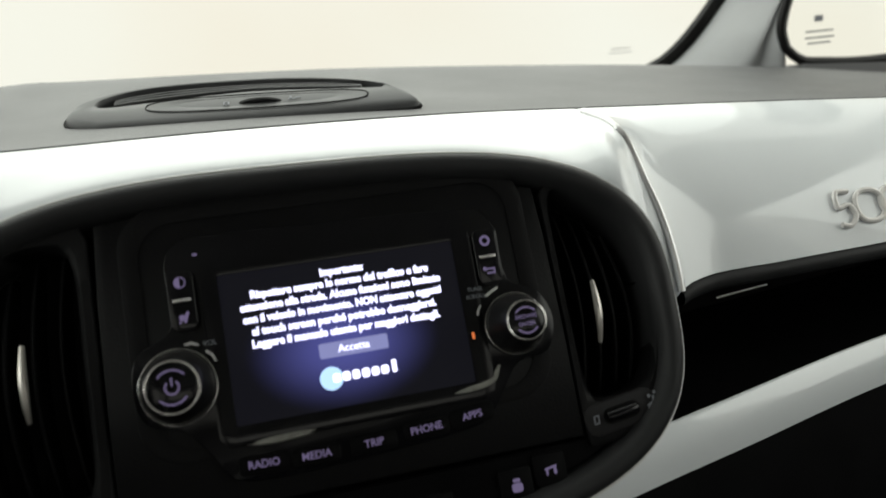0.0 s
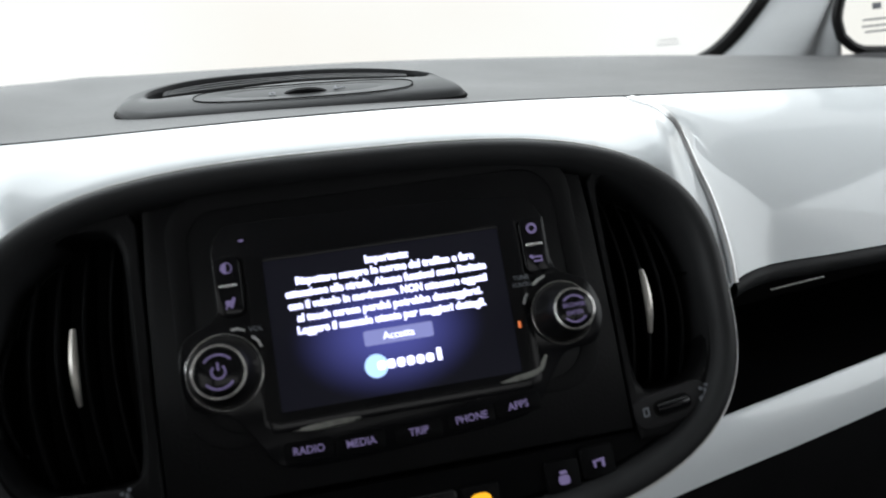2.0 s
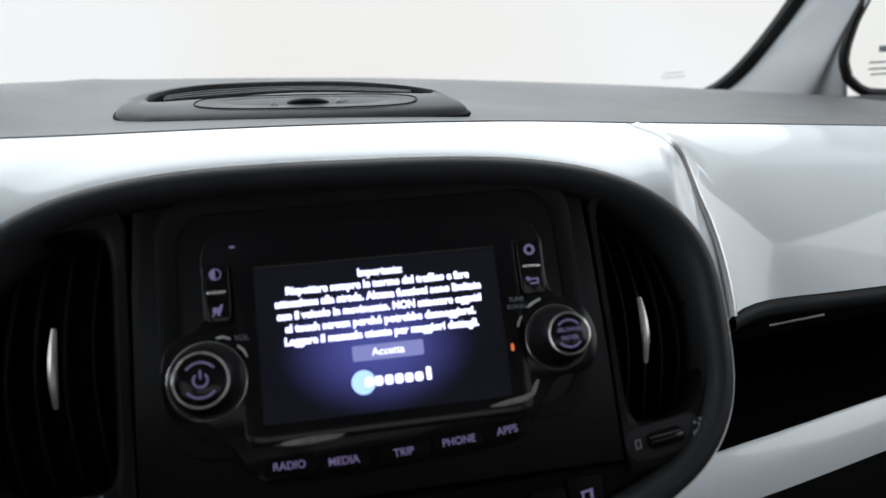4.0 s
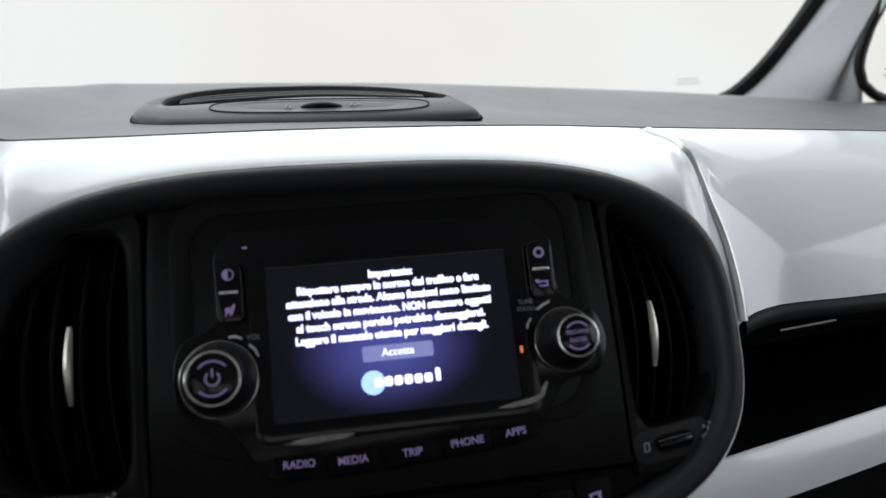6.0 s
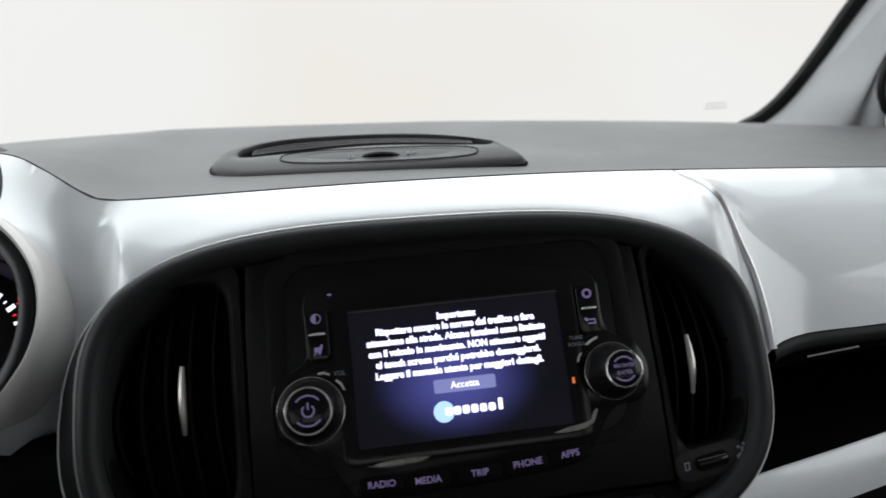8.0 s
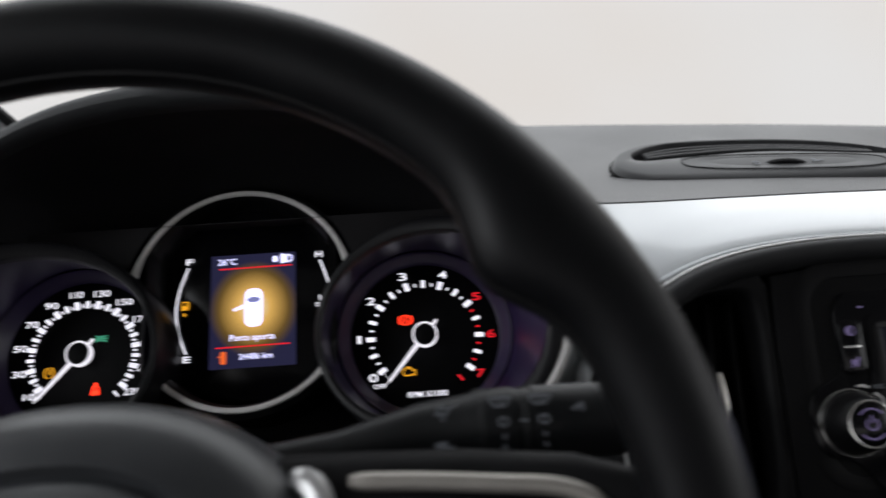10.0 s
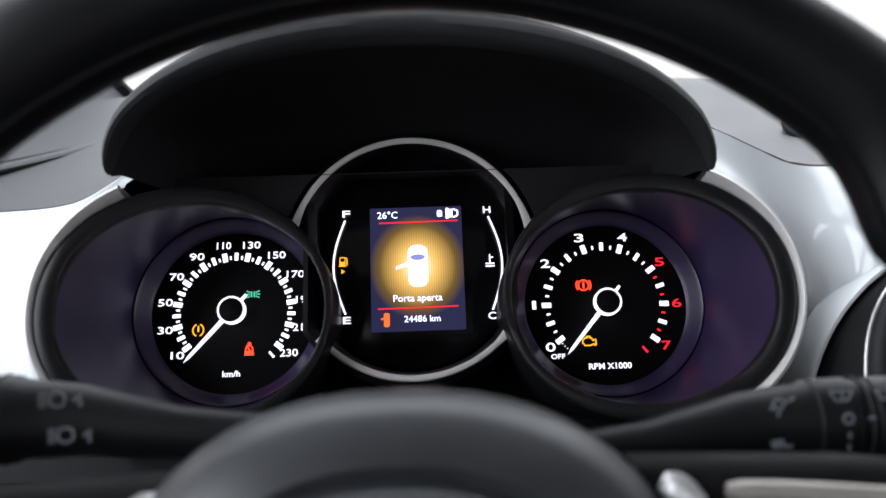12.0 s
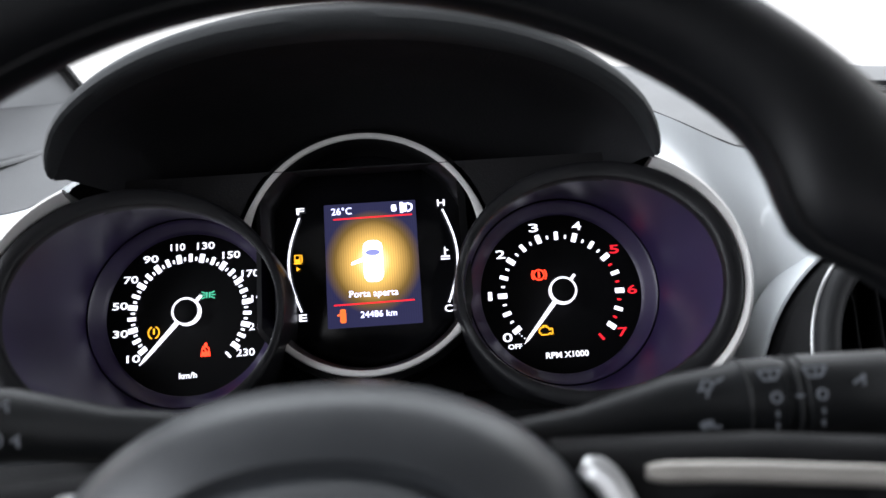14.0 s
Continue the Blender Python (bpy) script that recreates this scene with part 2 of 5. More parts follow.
def bez(p, k=16):
    """Points of a smooth curve through the given 3D points (Catmull-Rom)."""
    p = [Vector(q) for q in p]
    q = [p[0] * 2 - p[1]] + p + [p[-1] * 2 - p[-2]]
    out = []
    for i in range(1, len(q) - 2):
        for j in range(k):
            t = j / k
            out.append(0.5 * ((2 * q[i]) + (q[i + 1] - q[i - 1]) * t + (2 * q[i - 1] - 5 * q[i] + 4 * q[i + 1] - q[i + 2]) * t * t + (3 * q[i] - q[i - 1] - 3 * q[i + 1] + q[i + 2]) * t ** 3))
    out.append(p[-1])
    return out


def lerp_table(table, x):
    """Smooth interpolation in a short table of (x, value)."""
    if x <= table[0][0]:
        return table[0][1]
    if x >= table[-1][0]:
        return table[-1][1]
    n = len(table)
    for i in range(n - 1):
        (a, u), (b, v) = table[i], table[i + 1]
        if x <= b:
            break
    slope = (v - u) / (b - a)
    s0 = (v - table[i - 1][1]) / (b - table[i - 1][0]) if i > 0 else slope
    s1 = (table[i + 2][1] - u) / (table[i + 2][0] - a) if i < n - 2 else slope
    h = b - a
    t = (x - a) / h
    return u * (1 + 2 * t) * (1 - t) ** 2 + v * t * t * (3 - 2 * t) + h * (s0 * t * (1 - t) ** 2 - s1 * t * t * (1 - t))


def join(bms):
    out = bmesh.new()
    for b in bms:
        me = bpy.data.meshes.new("tmp")
        b.to_mesh(me)
        b.free()
        out.from_mesh(me)
        bpy.data.meshes.remove(me)
    return out


def writing(name, text, size, x, y, z, mat, parent, turn=0.0, squeeze=1.0, depth=0.00012, label="", width=0.0, heavy=0.0):
    """Words in the built-in font as a thin mesh, centred on a place of the parent's own plane."""
    cu = bpy.data.curves.new(name, "FONT")
    cu.body, cu.size, cu.align_x, cu.align_y, cu.extrude = text, size, "CENTER", "CENTER", depth
    cu.resolution_u = 3
    cu.offset = heavy
    tmp = new("tmp_text", cu)
    me = bpy.data.meshes.new_from_object(tmp.evaluated_get(bpy.context.evaluated_depsgraph_get()))
    bpy.data.objects.remove(tmp)
    me.name = name
    if width:
        xs_ = [v.co.x for v in me.vertices]
        squeeze = width / (max(xs_) - min(xs_))
    me.materials.clear()
    me.materials.append(mat)
    ob = new(name, me)
    ob.parent = parent
    ob.matrix_local = pose(x, y, z, 0, 0, turn) @ Matrix.Diagonal((squeeze, 1, 1, 1))
    if label:
        ob["label"] = label
    return ob


def bars(name, spots, z, mat, parent, label=""):
    """Small flat bars (cx, cy, w, h, turn) as one printed sign."""
    ob = part(name, join([plate(rrect(cx, cy, w, h, min(w, h) * 0.3, 2, tr), z, z + 0.0003, 0.0001) for cx, cy, w, h, tr in spots]), mat, parent, label, smooth=False)
    return ob


# ---------------------------------------------------------------- the studio round the car
def box(x0, x1, y0, y1, z0, z1):
    return stack([[(x0, y0, z0), (x1, y0, z0), (x1, y1, z0), (x0, y1, z0)], [(x0, y0, z1), (x1, y0, z1), (x1, y1, z1), (x0, y1, z1)]], True, True)


# The wall's brightness and its slow warm changes are emitted, not lit by lamps.
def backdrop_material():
    m = glow("white_studio_backdrop_glow", (1.0, 0.965, 0.92), 0.9)
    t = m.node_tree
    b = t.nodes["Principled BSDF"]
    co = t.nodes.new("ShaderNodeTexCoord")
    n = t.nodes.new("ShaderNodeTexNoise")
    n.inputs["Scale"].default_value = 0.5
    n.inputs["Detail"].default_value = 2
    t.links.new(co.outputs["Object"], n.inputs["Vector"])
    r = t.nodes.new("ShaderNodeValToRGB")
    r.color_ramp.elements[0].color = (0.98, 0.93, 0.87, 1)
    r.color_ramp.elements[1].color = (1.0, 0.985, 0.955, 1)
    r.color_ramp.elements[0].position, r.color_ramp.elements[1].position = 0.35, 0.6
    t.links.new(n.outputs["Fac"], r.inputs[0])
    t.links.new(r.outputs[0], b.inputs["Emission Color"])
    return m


floor = tagged(part("floor", box(-6, 6, -6, 6, -0.1, 0.0), STUDIO, smooth=False), "smooth white painted studio floor", "floor", kind="structure")
sweep_pts = [(-5.5, -2), (-5.5, 3.5), (-5.0, 4.6), (-3.9, 5.0), (1.7, 5.0), (2.0, 4.85), (5.0, 3.2), (5.5, 2.6), (5.5, -2)]
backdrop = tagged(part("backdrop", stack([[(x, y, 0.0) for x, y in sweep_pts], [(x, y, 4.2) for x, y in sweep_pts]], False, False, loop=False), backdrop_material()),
                  "plain white studio backdrop wall with added glow", "backdrop", kind="structure")

# ---------------------------------------------------------------- dashboard
EDGE_Z = [(-0.78, 1.035), (-0.65, 1.043), (-0.60, 1.047), (-0.57, 1.062), (-0.53, 1.085), (-0.285, 1.0985), (-0.25, 1.0935), (-0.225, 1.0833), (-0.208, 1.0738), (-0.193, 1.0660), (-0.178, 1.0637), (-0.03, 1.0605), (0.08, 1.056), (0.17, 1.0495), (0.35, 1.036), (0.78, 1.0)]
EDGE_Y = [(-0.78, 0.745), (-0.27, 0.75), (-0.23, 0.715), (-0.19, 0.688), (-0.1, 0.690), (0.08, 0.705), (0.17, 0.725), (0.35, 0.72), (0.78, 0.70)]
CREST_Y = 1.0


def crest_z(x):
    s = max(0.0, x + 0.2)
    return 1.1127 - 0.040 * s - 0.055 * s * s - 0.05 * max(0.0, -0.35 - x) ** 1.0 * 0.4


def edge(x):
    return lerp_table(EDGE_Y, x), lerp_table(EDGE_Z, x)


def pad_height(x, y):
    ey, ez = edge(x)
    cz = crest_z(x)
    if y <= CREST_Y:
        t = (y - ey) / (CREST_Y - ey)
        return ez + (cz - ez) * (0.25 * t + 0.75 * max(0.0, t) ** 1.7)
    t = y - CREST_Y
    return cz + 0.03 * t - 1.1 * t * t


dash = thing("dashboard", pose(0, 0, 0), "car dashboard with grey grained top and white lacquered fascia", "dashboard")
xs = [-0.78 + i * 0.012 for i in range(131)]
rings = []
for x in xs:
    ey, ez = edge(x)
    ring = [(x, ey + 0.004, ez - 0.012), (x, ey - 0.0005, ez - 0.003), (x, ey + 0.0015, ez + 0.0008)]
    for j in range(1, 19):
        y = ey + (1.30 - ey) * j / 18
        ring.append((x, y, pad_height(x, y)))
    rings.append(ring)
part("top_pad", stack(rings, False, False, loop=False), PAD, dash, "dark grey grained soft top pad")

# white fascia: a curved face from the pad's edge down
FACE_Y = [(-0.78, 0.71), (-0.62, 0.70), (-0.20, 0.640), (-0.17, 0.624), (-0.13, 0.617), (0.12, 0.617), (0.18, 0.637), (0.22, 0.648), (0.78, 0.64)]
FACE_Z = [(-0.78, 0.91), (-0.2, 0.905), (0.05, 0.90), (0.12, 0.92), (0.19, 0.9475), (0.26, 0.951), (0.75, 0.957)]


CON = pose(0, 0.6005, 0.9683, 70, 0, 0)


def squircle(d=0.0, k=96):
    pts = []
    for i in range(k):
        a = 2 * math.pi * i / k
        c, s = math.cos(a), math.sin(a)
        n = 3.1 if s > 0 else 2.75
        x = math.copysign(abs(c) ** (2 / n), c) * 0.1755
        y = math.copysign(abs(s) ** (2 / n), s) * (0.0912 if s > 0 else 0.094)
        t = radians(-1.6)
        pts.append((-0.0135 + x * math.cos(t) - y * math.sin(t), -0.0105 + x * math.sin(t) + y * math.cos(t)))
    return shrink(pts, d) if d else pts


def limits(u, d=0.0146):
    """Lowest and highest v of the console's inside at u."""
    pts = squircle(d, 192)
    vs = []
    for i in range(len(pts)):
        (x0, y0), (x1, y1) = pts[i - 1], pts[i]
        if (x0 - u) * (x1 - u) <= 0 and x0 != x1:
            vs.append(y0 + (y1 - y0) * (u - x0) / (x1 - x0))
    return (min(vs), max(vs)) if vs else (0, 0)


def console_top(x):
    lo, hi = limits(x, 0.0)
    return max(hi, -0.012) if (lo or hi) else -0.012


def fascia_row(x, k=24):
    """One upright section of the fascia: turned in behind the console in the middle of the car, evenly curved before the passenger."""
    ey, ez = edge(x)
    fy, fz = lerp_table(FACE_Y, x), lerp_table(FACE_Z, x)
    p0, p2 = Vector((x, ey, ez)), Vector((x, fy, fz))
    p1 = Vector((x, fy + 0.024, ez - 0.018))
    even = [p0 * (1 - t) ** 2 + p1 * 2 * t * (1 - t) + p2 * t * t for t in [i / k for i in range(k + 1)]]
    v = console_top(x)
    back = Vector((0, min(0.07, 0.9 * max(0.0, -0.178 - x) ** 1.0), 0))
    deep = Vector((0, min(0.055, 1.1 * max(0.0, -0.180 - x)), 0))
    l, d1, d2 = [CON @ Vector((x, v + a, w)) + deep for a, w in ((0.004, -0.013), (-0.006, -0.030), (-0.03, -0.075))]
    m0 = (p0 + l) / 2 + Vector((0, 0, 0.003))
    m1 = Vector((x, 0.6005 + (ez - 0.018 - 0.9683) * 0.364 + 0.018, ez - 0.018)) + back * 0.8
    t = min(1.0, max(0.0, (ez - 0.018 - l.z) / 0.03))
    lean = bez([p0, m0 * (1 - t) + m1 * t, l, d1, d2], k // 4)
    f = min(1.0, max(0.0, (x - 0.150) / 0.045))
    f = f * f * (3 - 2 * f)
    return [tuple(a * f + b * (1 - f)) for a, b in zip(even, lean)]


def seam_x(z):
    """Where the moulding stands that parts the centre fascia from the passenger's panel."""
    t = min(1.0, max(0.0, (1.0495 - z) / 0.102))
    return 0.168 + 0.0215 * (1 - (1 - t) ** 1.9)


def strip_of_fascia(x0, x1, n):
    rows = []
    for i in range(n + 1):
        x = x0 + (x1 - x0) * i / n
        row = fascia_row(x)
        rows.append(row)
    return rows


left_rows = strip_of_fascia(-0.212, 0.168, 140)
k = len(left_rows[0])
last = []
for i in range(k):
    x = 0.168
    for it in range(6):
        x = seam_x(fascia_row(x)[i][2])
    last.append(fascia_row(x)[i])
part("driver_end_fascia", stack(strip_of_fascia(-0.78, -0.625, 14), False, False, loop=False), WHITE, dash, "pearl white fascia at the driver's end")


def lean_out(s, u, v, w):
    """Tips the outer side of a dial's surround towards the driver's eye."""
    f = min(1.0, max(0.0, (s * (u - s * 0.116) / 0.0625 + 1) / 2))
    k = 0.043 * f * min(1.2, max(0.0, w / 0.055))
    return u + (0.02 - u) * k, v + (-0.081 - v) * k, w + (0.428 - w) * k


def rim_point(s, a, grow=0.0, w=0.055):
    """A place on the outer edge of a dial's surround, by the angle in the cluster's plane."""
    u = s * 0.116 + (0.0762 + grow) * math.cos(radians(a))
    v = -0.004 + (0.0690 + grow) * math.sin(radians(a))
    return CLUSTER @ Vector(lean_out(s, u, v, w))


CLUSTER = pose(-0.392, 0.703, 0.988, 63, 0, 0)
for s, xe, x_edge in ((1, -0.212, -0.270), (-1, -0.625, -0.520)):
    outer_curve = [Vector((x_edge + (xe - x_edge) * i / 20, *edge(x_edge + (xe - x_edge) * i / 20))) for i in range(20)] + [Vector(p) for p in fascia_row(xe)]
    n = len(outer_curve)
    grid = []
    for i, q in enumerate(outer_curve):
        a = 64 - 132 * (i / (n - 1)) ** 0.9
        a = a if s > 0 else 180 - a
        p0, p1 = rim_point(s, a), rim_point(s, a, 0.006, 0.046)
        g = (q - p1).length
        c1, c2 = p1 * 0.67 + q * 0.33 + Vector((0, 0.003, 0)), p1 * 0.33 + q * 0.67 + Vector((-s * 0.003, -0.003, 0))
        toward = (p1 - q).normalized()
        if i > 20:
            side = (Vector(fascia_row(xe)[i - 20]) - Vector(fascia_row(xe + s * 0.012)[i - 20])).normalized()
            h = min(1.0, (i - 20) / 14)
            h = h * h * (3 - 2 * h)
            toward = (toward * (1 - h) + side * h).normalized()
        c2 = q + toward * g * 0.33
        grid.append([tuple(p0)] + [tuple(p1 * (1 - t) ** 3 + c1 * 3 * t * (1 - t) ** 2 + c2 * 3 * t * t * (1 - t) + q * t ** 3) for t in [j / 12 for j in range(13)]])
    if s < 0:
        part("cluster_surround", stack(grid, False, False, loop=False), WHITE, dash, "pearl white surround beside the dial")
        continue
    skin = join([stack(left_rows + [last], False, False, loop=False), stack(grid, False, False, loop=False)])
    bmesh.ops.remove_doubles(skin, verts=skin.verts, dist=1e-5)
    soft_verts = [v for v in skin.verts if v.co.x < -0.160 and not v.is_boundary]
    before = {v: v.co.copy() for v in soft_verts}
    for it in range(240):
        bmesh.ops.smooth_vert(skin, verts=soft_verts, factor=0.5, use_axis_x=True, use_axis_y=True, use_axis_z=True)
    for v, p in before.items():
        w = min(1.0, max(0.0, (-0.160 - p.x) / 0.034))
        w = w * w * (3 - 2 * w)
        v.co = p * (1 - w) + v.co * w
    bend_verts = [v for v in skin.verts if 0.115 < v.co.x < 0.1675 and v.co.z > 0.97 and not v.is_boundary]
    for it in range(10):
        bmesh.ops.smooth_vert(skin, verts=bend_verts, factor=0.5, use_axis_x=True, use_axis_y=True, use_axis_z=True)
    part("centre_fascia", skin, WHITE, dash, "pearl white lacquered centre fascia")
rows = []
for j in range(41):
    row = []
    for i in range(k):
        x = last[i][0] + 0.0012 + (0.76 - last[i][0]) * (j / 40) ** 1.2
        row.append(fascia_row(x)[i])
    rows.append(row)
under = [[rows[j][-1], (rows[j][-1][0], rows[j][-1][1] + 0.001, rows[j][-1][2] - 0.003), (rows[j][-1][0], rows[j][-1][1] + 0.16, rows[j][-1][2] - 0.012)] for j in range(41)]
part("passenger_panel", stack(rows, False, False, loop=False), WHITE, dash, "glossy white passenger side panel")
part("panel_underside", stack(under, False, False, loop=False), BLACK, dash)
lip_rows = []
for j in range(41):
    x, y, z = rows[j][-1]
    lip_rows.append([(x, y + dy, z + dz) for dy, dz in ((0.004, 0.0005), (0.0005, -0.0003), (-0.0018, -0.0022), (-0.0026, -0.0050), (-0.0016, -0.0080), (0.0012, -0.0104), (0.0050, -0.0116), (0.012, -0.0120), (0.03, -0.0120))])
part("panel_lip", stack(lip_rows, False, False, loop=False), BEZEL, dash, "dark grey rounded rubber lip")
part("seam_moulding", sweep([(x, y - 0.0010, z + 0.0004) for x, y, z in last[1:]], 0.0023, 10), SILVER, dash, "thin bright curved moulding")
part("chrome_tag", sweep([(0.2135, 0.645, 0.9368), (0.2465, 0.645, 0.9395)], 0.0010, 6), CHROME, dash, "thin bright strip")

# open shelf, lower strip and glove box
part("shelf_back", box(0.10, 0.76, 0.80, 0.81, 0.84, 0.96), BLACK, dash, "black shelf recess", smooth=False)
part("shelf_floor", stack([[(0.10, 0.614, 0.866), (0.76, 0.692, 0.920), (0.76, 0.81, 0.915), (0.10, 0.81, 0.86)], [(0.10, 0.614, 0.861), (0.76, 0.692, 0.915), (0.76, 0.81, 0.910), (0.10, 0.81, 0.855)]], True, True), BLACK, dash, "black shelf floor", smooth=False)
strip = []
for i in range(41):
    x = -0.04 + 0.80 * i / 40
    y = 0.588 + 0.19 * (x - 0.09) * (1 - 0.6 * (x - 0.09))
    zt = lerp_table([(-0.04, 0.845), (0.02, 0.857), (0.09, 0.873), (0.148, 0.8855), (0.21, 0.8915), (0.30, 0.9003), (0.45, 0.910), (0.76, 0.928)], x)
    zb = lerp_table([(-0.04, 0.836), (0.02, 0.842), (0.09, 0.8492), (0.15, 0.8553), (0.21, 0.8605), (0.30, 0.8705), (0.45, 0.881), (0.76, 0.898)], x)
    strip.append([(x, y + 0.011, zt - 0.006), (x, y + 0.010, zt - 0.003), (x, y + 0.0082, zt - 0.003), (x, y + 0.0068, zt - 0.0046), (x, y + 0.001, (zt + zb) / 2 - 0.001), (x, y + 0.001, zb + 0.001), (x, y + 0.004, zb - 0.0005)])
part("lower_strip", stack(strip, False, False, loop=False), WHITE, dash, "pearl white lower trim strip")
glove = [[(r[5][0], r[5][1] + 0.007, r[5][2] + 0.008), (r[5][0], r[5][1] + 0.007, r[5][2] - 0.004), (r[5][0], r[5][1] + 0.006, r[5][2] - 0.02), (r[5][0], r[5][1] + 0.02, r[5][2] - 0.12), (r[5][0], r[5][1] + 0.08, r[5][2] - 0.30)] for r in strip]
part("glove_box", stack(glove, False, False, loop=False), BLACK, dash, "dark grained glove box lid")
lower = []
for i in range(25):
    x = -0.76 + 0.88 * i / 24
    lower.append([(x, 0.735, 0.945), (x, 0.69, 0.915), (x, 0.66, 0.87), (x, 0.65, 0.80), (x, 0.70, 0.55)])
part("lower_dash", stack(lower, False, False, loop=False), BLACK, dash, "black lower dashboard")

knee = []
for i in range(15):
    x = -0.345 + 0.158 * i / 14
    knee.append([(x, 0.72, 0.925), (x, 0.668, 0.938), (x, 0.650, 0.941), (x, 0.640, 0.932), (x, 0.640, 0.90), (x, 0.66, 0.80)])
part("knee_panel", stack(knee, False, False, loop=False), BLACK, dash, "black panel below the dials")
knee = [[(-0.625 + 0.165 * i / 14, y, z) for y, z in ((0.69, 0.925), (0.640, 0.940), (0.626, 0.942), (0.618, 0.935), (0.630, 0.90), (0.66, 0.80))] for i in range(15)]
part("knee_panel", stack(knee, False, False, loop=False), BLACK, dash, "black panel below the dials")

# raised sign on the passenger panel: plain chrome shapes
face = [Vector(p) for p in fascia_row(0.3255)]
near = min(range(1, len(face) - 1), key=lambda i: abs(face[i].z - 0.9745))
lean_ = math.degrees(math.atan2(face[near - 1].z - face[near + 1].z, face[near - 1].y - face[near + 1].y))
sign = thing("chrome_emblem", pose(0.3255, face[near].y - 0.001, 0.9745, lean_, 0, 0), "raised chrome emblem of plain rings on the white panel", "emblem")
part("hook", join([sweep(bez([(-0.012, 0.0105, 0), (-0.0205, 0.0105, 0), (-0.0215, 0.001, 0), (-0.014, 0.002, 0), (-0.011, -0.005, 0), (-0.016, -0.0105, 0), (-0.022, -0.0095, 0)], 6), 0.0017, 8)]), ARC, sign)
part("ring", sweep([(x, y, 0) for x, y in oval(0.0005, 0, 0.0098, 0.0098, 2.4, 28)], 0.0017, 8, closed=True), ARC, sign)
part("ring", sweep([(x, y, 0) for x, y in oval(0.0185, 0, 0.0098, 0.0098, 2.4, 28)], 0.0017, 8, closed=True), ARC, sign)

# small sensor cap at the far edge of the pad
cap = tagged(part("sensor_cap", stack([flat(oval(0, 0, 0.021, 0.018, 3, 28), 0), flat(oval(0, 0, 0.02, 0.016, 3, 28), 0.003), flat(oval(0, 0, 0.017, 0.011, 3, 28), 0.004)]), BLACK,
                  m=pose(-0.165, 1.09, 1.1060)), "small black sensor cap on the dash top", "sensor")

# ---------------------------------------------------------------- vent on top of the dash
vent = thing("dash_top_vent", pose(-0.03, 0.765, 1.0655, 20.5, 0, 0), "dark grey demister vent with curved slats on the dash top", "air vent")


def loop_mm(pts, k=7):
    """A smooth closed outline through a few points given in millimetres."""
    p = [(x / 1000, y / 1000, 0) for x, y in pts]
    n = len(p)
    q = bez(p[-2:] + p + p[:2], k)
    return [(v[0], v[1]) for v in q[2 * k:(2 + n) * k]]


vo = loop_mm([(104, -10), (101, 6), (86, 27), (47, 51), (6, 62), (-52, 68), (-84, 64), (-106, 50), (-114, 32), (-110, 18), (-97, 7.5), (-80, 2.5), (-4, -4.5), (74, -10)])
vi = loop_mm([(83, 23), (87, 27), (78, 34), (46, 48.5), (6, 58.5), (-50, 63.5), (-76, 60), (-92, 51), (-96, 42), (-93, 37.5), (-86, 36.5), (-72, 37.5), (-2, 41), (60, 28)])


def blend(a, b, t):
    return [(p[0] * (1 - t) + q[0] * t, p[1] * (1 - t) + q[1] * t) for p, q in zip(a, b)]


part("vent_rim", stack([flat(blend(vo, vi, -0.03), -0.020), flat(blend(vo, vi, -0.02), -0.004), flat(vo, 0.0), flat(blend(vo, vi, 0.06), 0.0035), flat(blend(vo, vi, 0.2), 0.0055), flat(blend(vo, vi, 0.6), 0.0062), flat(blend(vo, vi, 0.9), 0.0058), flat(blend(vo, vi, 0.97), 0.0045), flat(vi, 0.002), flat(vi, -0.012)], False, False),
     VENT, vent, "dark grey raised vent body")
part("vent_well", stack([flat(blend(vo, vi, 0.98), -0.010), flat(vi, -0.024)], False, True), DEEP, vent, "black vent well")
# black tube drawn for the shade between vent body and pad
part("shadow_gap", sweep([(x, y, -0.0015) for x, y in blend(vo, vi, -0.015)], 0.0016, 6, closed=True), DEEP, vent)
for j in range(3):
    t = 0.26 + 0.26 * j
    arc = []
    for i in range(25):
        f = i / 24
        x = -0.086 + 0.160 * f
        front = lerp_table([(-0.091, 0.036), (-0.072, 0.0375), (-0.002, 0.041), (0.060, 0.028), (0.083, 0.023)], x)
        rear = lerp_table([(-0.092, 0.050), (-0.076, 0.058), (-0.050, 0.0625), (0.006, 0.0578), (0.046, 0.048), (0.078, 0.034), (0.087, 0.027)], x)
        arc.append((x, front + (rear - front) * t, 0.0034 - 0.0006 * j))
    part("slat", sweep(arc, 0.0011, 6, squash=1.6), VENT, vent)
dish = oval(0.005, 0.0172, 0.0705, 0.0128, 2.9, 56, turn=-7)
part("groove", sweep([(x, y, 0.0064) for x, y in dish], 0.00045, 6, closed=True), DEEP, vent, "thin black groove")
part("control_dish", stack([flat(shrink(dish, 0.0006), 0.0056), flat(shrink(dish, 0.0012), 0.0064), flat(oval(0.005, 0.0180, 0.052, 0.0085, 2.4, 56, turn=-7), 0.0064), flat(oval(0.005, 0.0185, 0.036, 0.0050, 2.2, 56, turn=-7), 0.0035)]), VENT, vent, "dark grey dished control plate")
